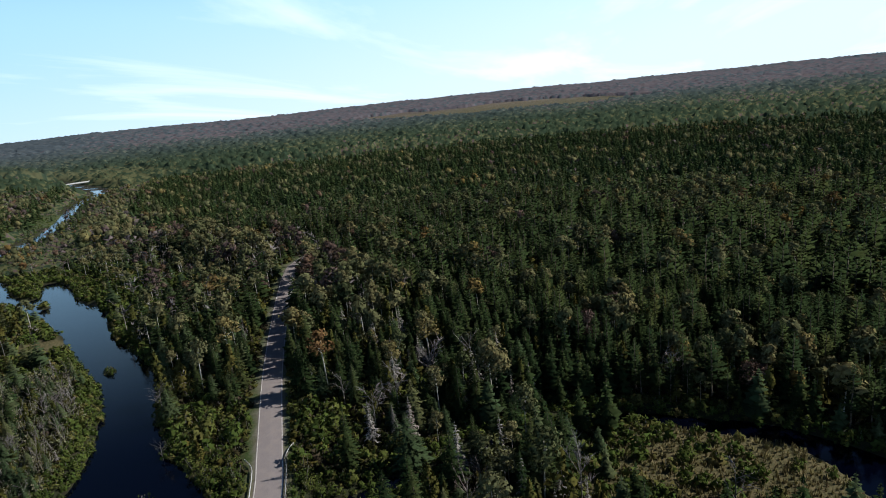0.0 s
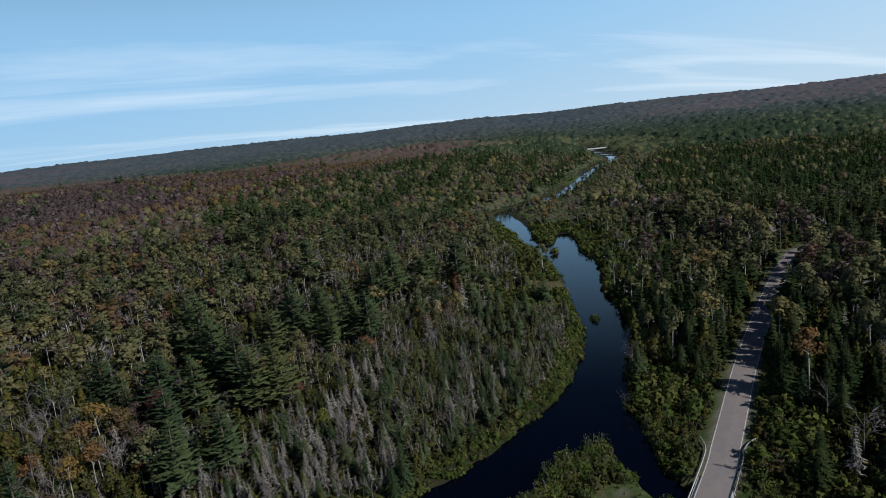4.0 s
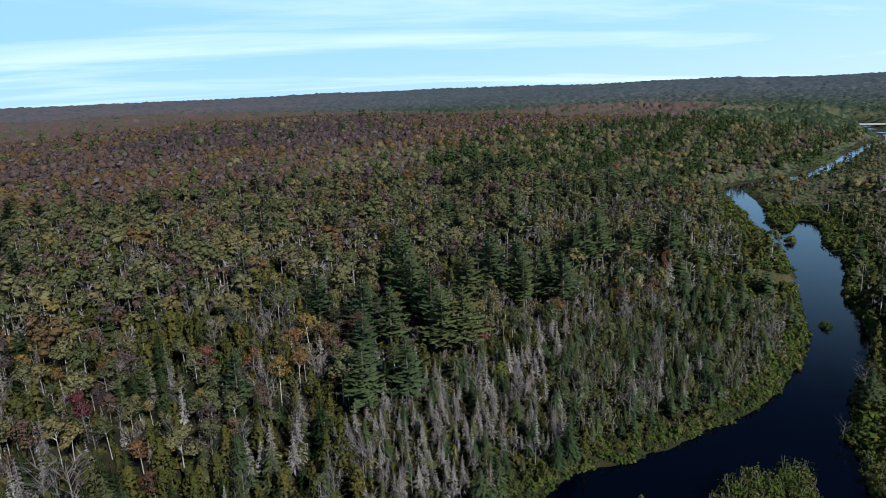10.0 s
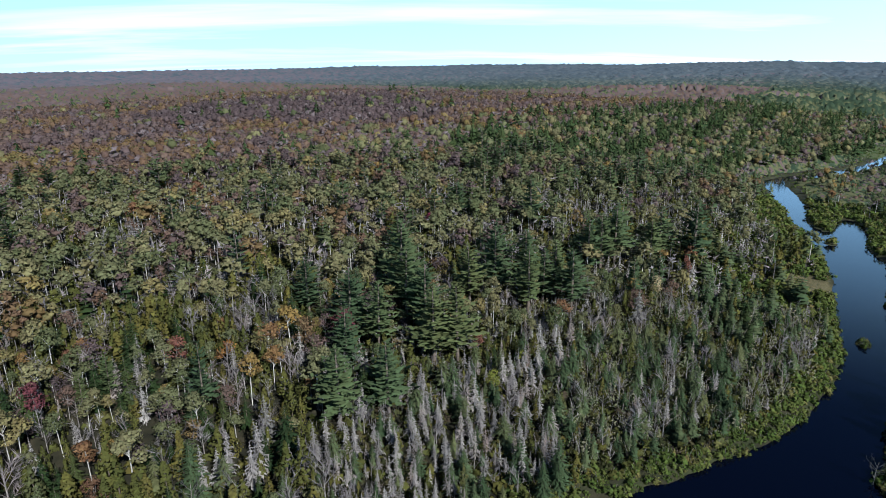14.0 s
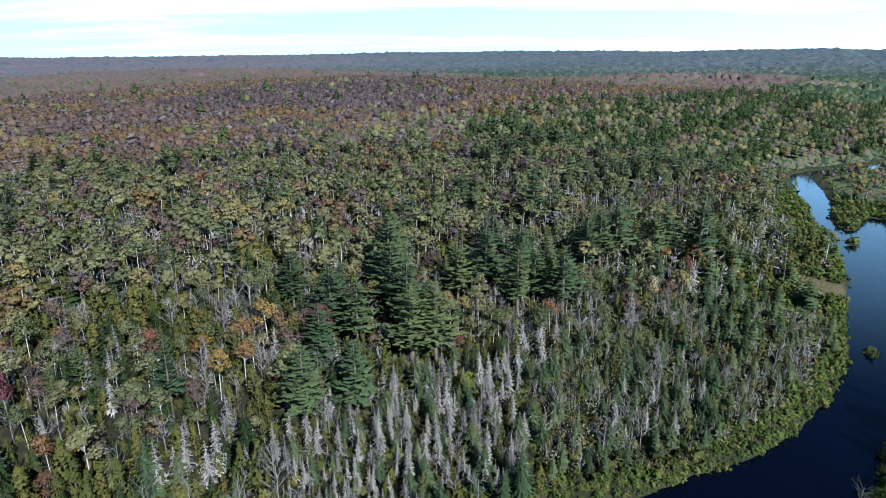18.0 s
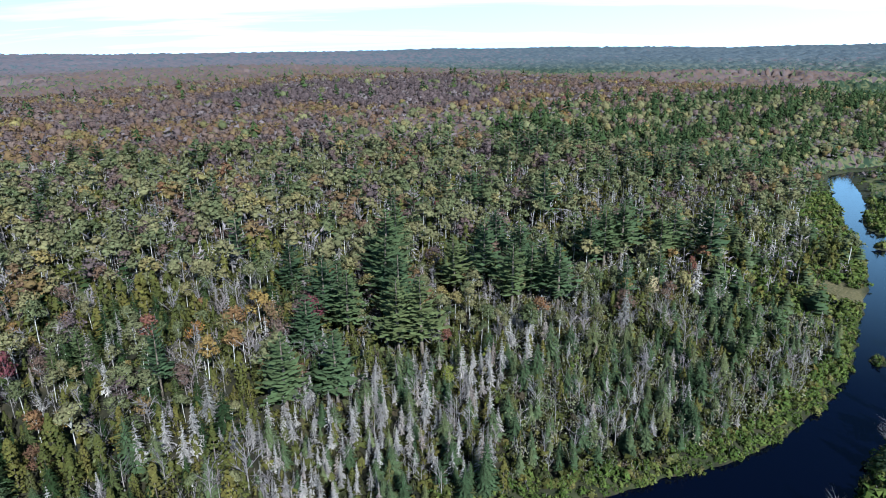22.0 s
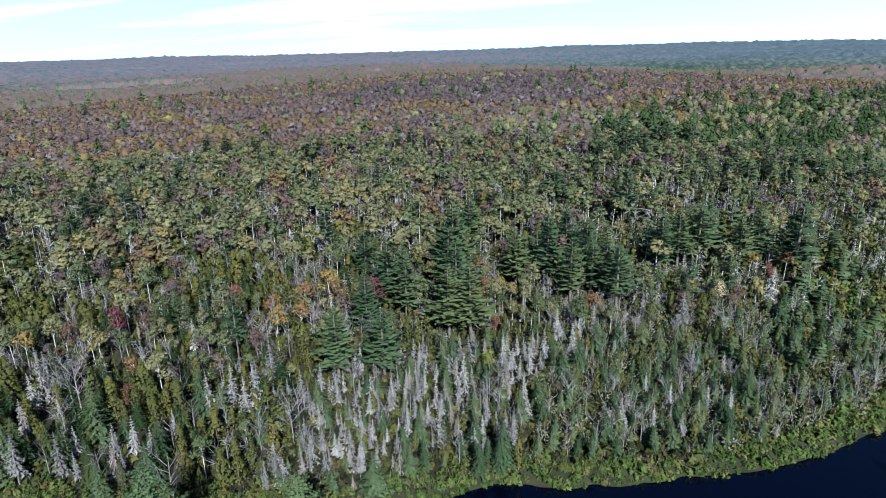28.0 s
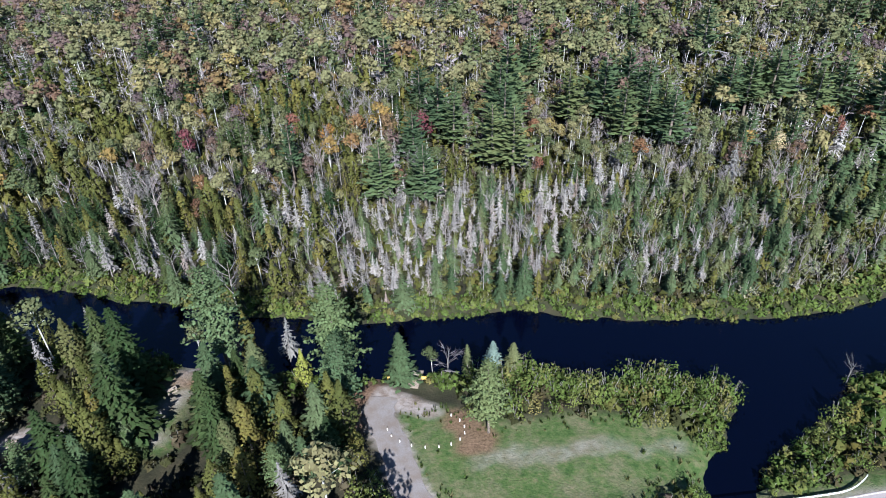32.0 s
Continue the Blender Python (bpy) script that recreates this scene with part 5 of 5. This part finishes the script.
def canopy():
    step = 0.0038
    r = 392 * np.exp(np.arange(0, 2.49, 0.011))
    a = np.arange(radians(-72), radians(116), step)
    R, A = np.meshgrid(r, a, indexing="ij")
    R, A = R * (1 + 0.011 * rng.uniform(-.42, .42, R.shape)), A + step * rng.uniform(-.42, .42, A.shape)
    x, y = 30 + R * np.sin(A), 20 + R * np.cos(A)
    w, side = water_gap(x, y)
    gr, di, se = covers(x, y)
    rd, _ = from_line(x, y, ROAD_LINE)
    u, v = rng.random((2, *R.shape))
    north = side > 0
    pat, pat2 = waves(x, y, 45, 1.0), waves(x, y, 170, 0.4)
    autumn = autumn_woods(x, y)
    hz = hill(x, y)
    leafy = np.where(north & ((hz > 9) | (R < 900)), np.where((x > 60 + 40 * pat) & (w < 225 + 40 * pat2), .22, .85), np.where(R > 900, autumn * .85, .08))
    cone = np.where(north, .42, np.where(w < 130, .34, .72)) + .25 * pat2
    kind = np.where(u < leafy, 2, np.where(v < cone, 0, 1))
    shade = np.clip(0.62 * rng.random(R.shape) + 0.2 * (1 + 0.5 * pat + 0.9 * waves(x, y, 85, 0.9)), 0, 1)
    tint = np.choose(kind, [0.24 * shade, 0.28 + 0.19 * shade, 0.51 + 0.49 * shade])
    roof = np.where(leafy > .5, 5.6, 3.6) * (1 - ramp01(R, 820, 1000)) + 9 * ramp01(R, 820, 1000)
    top = roof * (1 + 0.12 * pat) + rng.normal(0, 1, R.shape) * (0.7 + 1.5 * ramp01(R, 820, 1000)) + np.where((kind == 0) & (v < .4), 4.0, 0.0) * ramp01(R, 700, 1000)
    top = np.where(north, top, top * np.where(w < 130, .72, 1.0)) * ramp01(w, 4, 30)
    bare = (w < 5) | (np.maximum(np.maximum(gr, di), se) > .42) | (rd < 11)
    z = height(x, y) + np.where(bare, -5.0, top)
    n, m = R.shape
    k = np.arange(n * m).reshape(n, m)
    quads = np.stack([k[:-1, :-1], k[1:, :-1], k[1:, 1:], k[:-1, 1:]], -1).reshape(-1, 4)
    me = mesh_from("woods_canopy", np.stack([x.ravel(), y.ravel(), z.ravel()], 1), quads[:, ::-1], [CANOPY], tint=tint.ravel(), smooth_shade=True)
    # share of the painted haze, growing from 950 to 2900 m
    me.attributes.new("hazed_woods", 'FLOAT', 'POINT').data.foreach_set("value", ramp01(R, 950, 2900).ravel().astype(np.float32))
    return tagged(new("woods_canopy", me), "closed canopy of mixed autumn woods far off, bluer with painted haze", "forest", kind="stuff")


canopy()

# low growth under the trees and along the banks
UNDER = [shrub_shape(17 * i + 1, 2.0, 0.22) for i in range(VARIANTS)]
BANKS = [shrub_shape(13 * i + 2, 2.4, 0.5) for i in range(VARIANTS)]


def low_growth(name, shapes, step, lo, hi, size, label, reach=195, leaf="", inner=0):
    x, y = scatter(inner, reach, step)
    w, side = water_gap(x, y)
    rd, _ = from_line(x, y, ROAD_LINE)
    gr, di, se = covers(x, y)
    mown, _ = from_line(x, y, MOWN_LINE)
    ok = (w > lo) & (w < hi) & (rd > 5.2) & (di < 0.3) & (mown > 0.5) & (se < 0.5)
    if leaf == "under":
        ok &= (side < 0) | (x > -6 + 8 * waves(x, y, 9)) | (w > 70)
    if leaf == "cedar" and inner == 0:
        ok &= (side < 0) & (x > 60) | (side > 0) & ((x > -6 + 8 * waves(x, y, 9)) | (rng.random(x.size) < .35))
    ok &= (np.hypot((x - 31) * .62, y - 73.5) > 7.5) & (from_line(x, y, DRIVE_LINE)[0] > 4) & (from_line(x, y, TRACK_LINE)[0] > 3) & (from_line(x, y, YARD_LINE)[0] > 4)
    x, y = x[ok], y[ok]
    n = x.size
    rows = np.stack([x, y, height(x, y) - 0.1, size * rng.uniform(0.6, 1.3, n), rng.uniform(0, 6.28, n), rng.integers(0, VARIANTS, n), rng.uniform(.9, 1.4, n), rng.random(n)], 1)
    return stand(name, "shrub", shapes, rows, label, leaf)


low_growth("undergrowth", UNDER, 3.7, 5.0, 150, 1.15, "low leafy undergrowth under the trees", leaf="under")
low_growth("understory_shrubs", UNDER, 3.1, 3.5, 150, 1.2, "leafy shrubs and young trees under the canopy", leaf="cedar")
low_growth("bank_edge_growth", BANKS, 1.5, -0.35, 1.5, 0.42, "low leafy growth overhanging the water", 200)
low_growth("bank_shrubs", BANKS, 2.0, 0.15, 6.5, 0.85, "bright green alder and willow along the banks", 240)

# trees that stand out by their colour or shape
ONE_COLOUR = {n: foliage(n + "_autumn_leaves", [(0.0, c), (1.0, tuple(v * 1.25 for v in c))], True, 0.12) for n, c in dict(
    crimson=(0.094, 0.017, 0.035), orange=(0.195, 0.094, 0.031), brown=(0.101, 0.055, 0.035), tan=(0.281, 0.226, 0.133), lime=(0.156, 0.164, 0.035),
    russet=(0.148, 0.062, 0.047), bleached=(0.150, 0.142, 0.132), blue=(0.117, 0.156, 0.133)).items()}
for kind, x, y, h, fat, leaf, label in (
        ("bare_tree", -62, 112, 11.5, 1.35, "bleached", "bleached white leafless tree with wide limbs"), ("maple", -44.6, 111.8, 9, 1.0, "brown", "round brown-leaved tree among grey spruces"),
        ("dead_spruce", -17, 126.8, 13.5, 1.15, "bleached", "tall pale dead spruce hung with lichen"), ("maple", 93.3, 189.3, 10, 1.0, "tan", "tan-leaved tree by the pines"),
        ("maple", 26, 252, 12, 0.7, "crimson", "slender maple with crimson leaves"), ("maple", 33.4, 142.9, 7.5, 1.2, "lime", "bushy tree with yellow-green leaves"),
        ("aspen", 42.4, 153.9, 6, 1.0, "lime", "small bright yellow-green tree"), ("dead_spruce", 81.7, 175.2, 11.5, 1.5, "bleached", "broad pale dead spruce tree"),
        ("dead_spruce", 109.5, 198.8, 12.6, 1.5, "", "broad dead spruce with a reddish top"), ("maple", 109.5, 202, 12.5, 0.5, "russet", "russet tree top beside a dead spruce"),
        ("maple", -31, 154, 9, 1.0, "orange", "small maple with orange leaves"), ("maple", -42, 152, 11, 1.2, "russet", "maple with russet autumn leaves"),
        ("maple", -1.5, 141, 7, 1.0, "russet", "russet young maple between pines"), ("maple", 32, 160, 7, 1.0, "russet", "low maple with russet leaves"),
        ("bare_tree", 12, 160, 8.5, 1.2, "bleached", "bleached broken snag without bark"), ("bare_tree", 38, 181, 10, 1.1, "bleached", "white forked birch without leaves"),
        ("aspen", -67, 290, 13, 1.0, "orange", "aspen turned golden yellow here"), ("spruce", 41.4, 88.8, 8.2, 1.3, "blue", "blue-green spruce on the river bank"),
        ("spruce", 45.2, 89.3, 8.2, 1.3, "", "green spruce on the river bank"), ("spruce", 37.2, 86.2, 8.4, 0.7, "", "slim spruce on the river bank"),
        ("spruce", 26, 80.5, 12, 1.2, "", "full green spruce beside the landing"), ("aspen", -12.5, 71.3, 11.5, 0.9, "", "white-trunked birch at the clearing's end"),
        ("dead_spruce", 2, 79.4, 11.5, 1.3, "bleached", "grey spruce over the river"), ("cedar", -4.4, 76, 13.5, 0.9, "", "tall yellow-green cedar over the river"),
        ("dead_spruce", -35, 68, 12, 1.2, "bleached", "pale dead spruce over the river"), ("cedar", 11, 71.6, 10.5, 0.9, "lime", "bright green young tree beside the pine"),
        ("aspen", 30.5, 85, 7, 1.0, "", "small leafy tree by the steps"), ("bare_tree", 33.5, 85.6, 7, 1.5, "", "grey leafless shrub by the steps"),
        ("bare_tree", 103.4, 108, 6, 1.4, "bleached", "pale leafless shrub at the river's edge"), 
        ("cedar", -28.4, 116.2, 9, 1.1, "", "rounded olive green cedar tree"), ("aspen", -8, 139, 14, 1.2, "", "tall pale green aspen between pines")):
    plant(kind, x, y, float(height(x, y)), h / KINDS[kind][3], x * 2.1, int(abs(x + y)) % VARIANTS, fat, label, ONE_COLOUR.get(leaf))
# leafy shrubs and small trees on the point
for k in range(46):
    x = 39 + 45 * (k + 0.5 * rng.random()) / 46
    y = 82.5 + (x - 39) * 0.17 + rng.uniform(0.5, 8.5)
    if float(water_gap(np.array([x]), np.array([y]))[0][0]) > 0.6:
        plant("shrub", x, y, float(height(x, y)), rng.uniform(1.2, 2.15), k, k % VARIANTS, rng.uniform(0.75, 1.05), "tall leafy alder shrub on the point")

# young and stunted conifers that close the gaps behind the bank
def thicket(name, kind, step, lo, hi, x0, x1, share, size, label, leaf=""):
    shapes = [KINDS[kind][0](29 * i + 9, KINDS[kind][3], 0.55) for i in range(VARIANTS)]
    x, y = scatter(0, 200, step)
    w, side = water_gap(x, y)
    ok = (side > 0) & (w > lo) & (w < hi) & (x > x0) & (x < x1) & (rng.random(x.size) < share) & (covers(x, y)[2] < 0.4)
    x, y = x[ok], y[ok]
    n = x.size
    rows = np.stack([x, y, height(x, y), size * rng.uniform(0.55, 1.35, n), rng.uniform(0, 6.28, n), rng.integers(0, VARIANTS, n), rng.uniform(.9, 1.3, n), rng.random(n)], 1)
    return stand(name, kind, shapes, rows, label, leaf)


thicket("young_spruces", "spruce", 3.2, 4, 50, -8, 160, 0.20, 0.50, "young green spruces crowding the bank")
thicket("stunted_dead_spruces", "dead_spruce", 3.0, 6, 46, -6, 44, 0.62, 0.58, "stunted dead grey spruces crowding the bank")
thicket("young_cedars", "cedar", 4.2, 8, 120, -120, 175, 0.22, 0.5, "young olive cedars among the taller trees")
thicket("bare_saplings", "bare_tree", 4.0, 5, 130, -12, 175, 0.3, 0.55, "leafless grey saplings among the trees")

low_growth("upper_undergrowth", UNDER, 4.6, 40.0, 420, 1.6, "low brush under the trees up the slope", 400, "cedar", 180)
low_growth("river_bend_shrubs", UNDER, 3.4, 0.3, 42, 1.35, "alder shrubs along the upper river bends", 400, "shrub", 190)
x, y = scatter(60, 190, 1.2)
ok = (covers(x, y)[2] > 0.35) & (water_gap(x, y)[0] > 0.2)
x, y = x[ok], y[ok]
stand("sedge_meadow", "sedge_tussock", NEAR_SHAPES["sedge_tussock"], np.stack([x, y, height(x, y), rng.uniform(.6, 1.3, x.size), rng.uniform(0, 6, x.size),
      rng.integers(0, VARIANTS, x.size), rng.uniform(.9, 1.6, x.size), rng.random(x.size)], 1), "tan sedge tussocks covering the marsh")
# alder clumps scattered through the marsh
x, y = scatter(60, 190, 2.1)
ok = (covers(x, y)[2] > 0.3) & (water_gap(x, y)[0] > 0.8) & (y < 60) & (waves(x, y, 4.5, 1.0) + 0.05 * (y + 18) > 0.45)
x, y = x[ok], y[ok]
stand("marsh_alders", "shrub", UNDER, np.stack([x, y, height(x, y) - 0.1, rng.uniform(.6, 1.4, x.size), rng.uniform(0, 6, x.size),
      rng.integers(0, VARIANTS, x.size), rng.uniform(.9, 1.3, x.size), rng.random(x.size)], 1), "green alder clumps scattered through the sedge marsh", "shrub")
thicket("alder_thicket", "shrub", 3.2, 5, 95, 46, 175, 0.72, 1.35, "grey-green alder thicket among the spruces", "alder")
x, y = scatter(40, 120, 0.95)
mown = from_line(x, y, MOWN_LINE)[0]
ok = (mown < 2.2) & (from_line(x, y, DRIVE_LINE)[0] > 3) & (water_gap(x, y)[0] > 0.3) & (from_line(x, y, ROAD_LINE)[0] > 5) & (rng.random(x.size) < 0.01 + 0.75 * ramp01(x - 0.6 * (y - 72), 66, 80) + 0.5 * ramp01(mown, -3, 1))
x, y = x[ok], y[ok]
stand("rough_grass", "sedge_tussock", NEAR_SHAPES["sedge_tussock"], np.stack([x, y, height(x, y), rng.uniform(.35, .9, x.size), rng.uniform(0, 6, x.size),
      rng.integers(0, VARIANTS, x.size), rng.uniform(.9, 1.6, x.size), rng.random(x.size)], 1), "rough uncut grass at the lawn's edge", "grass")
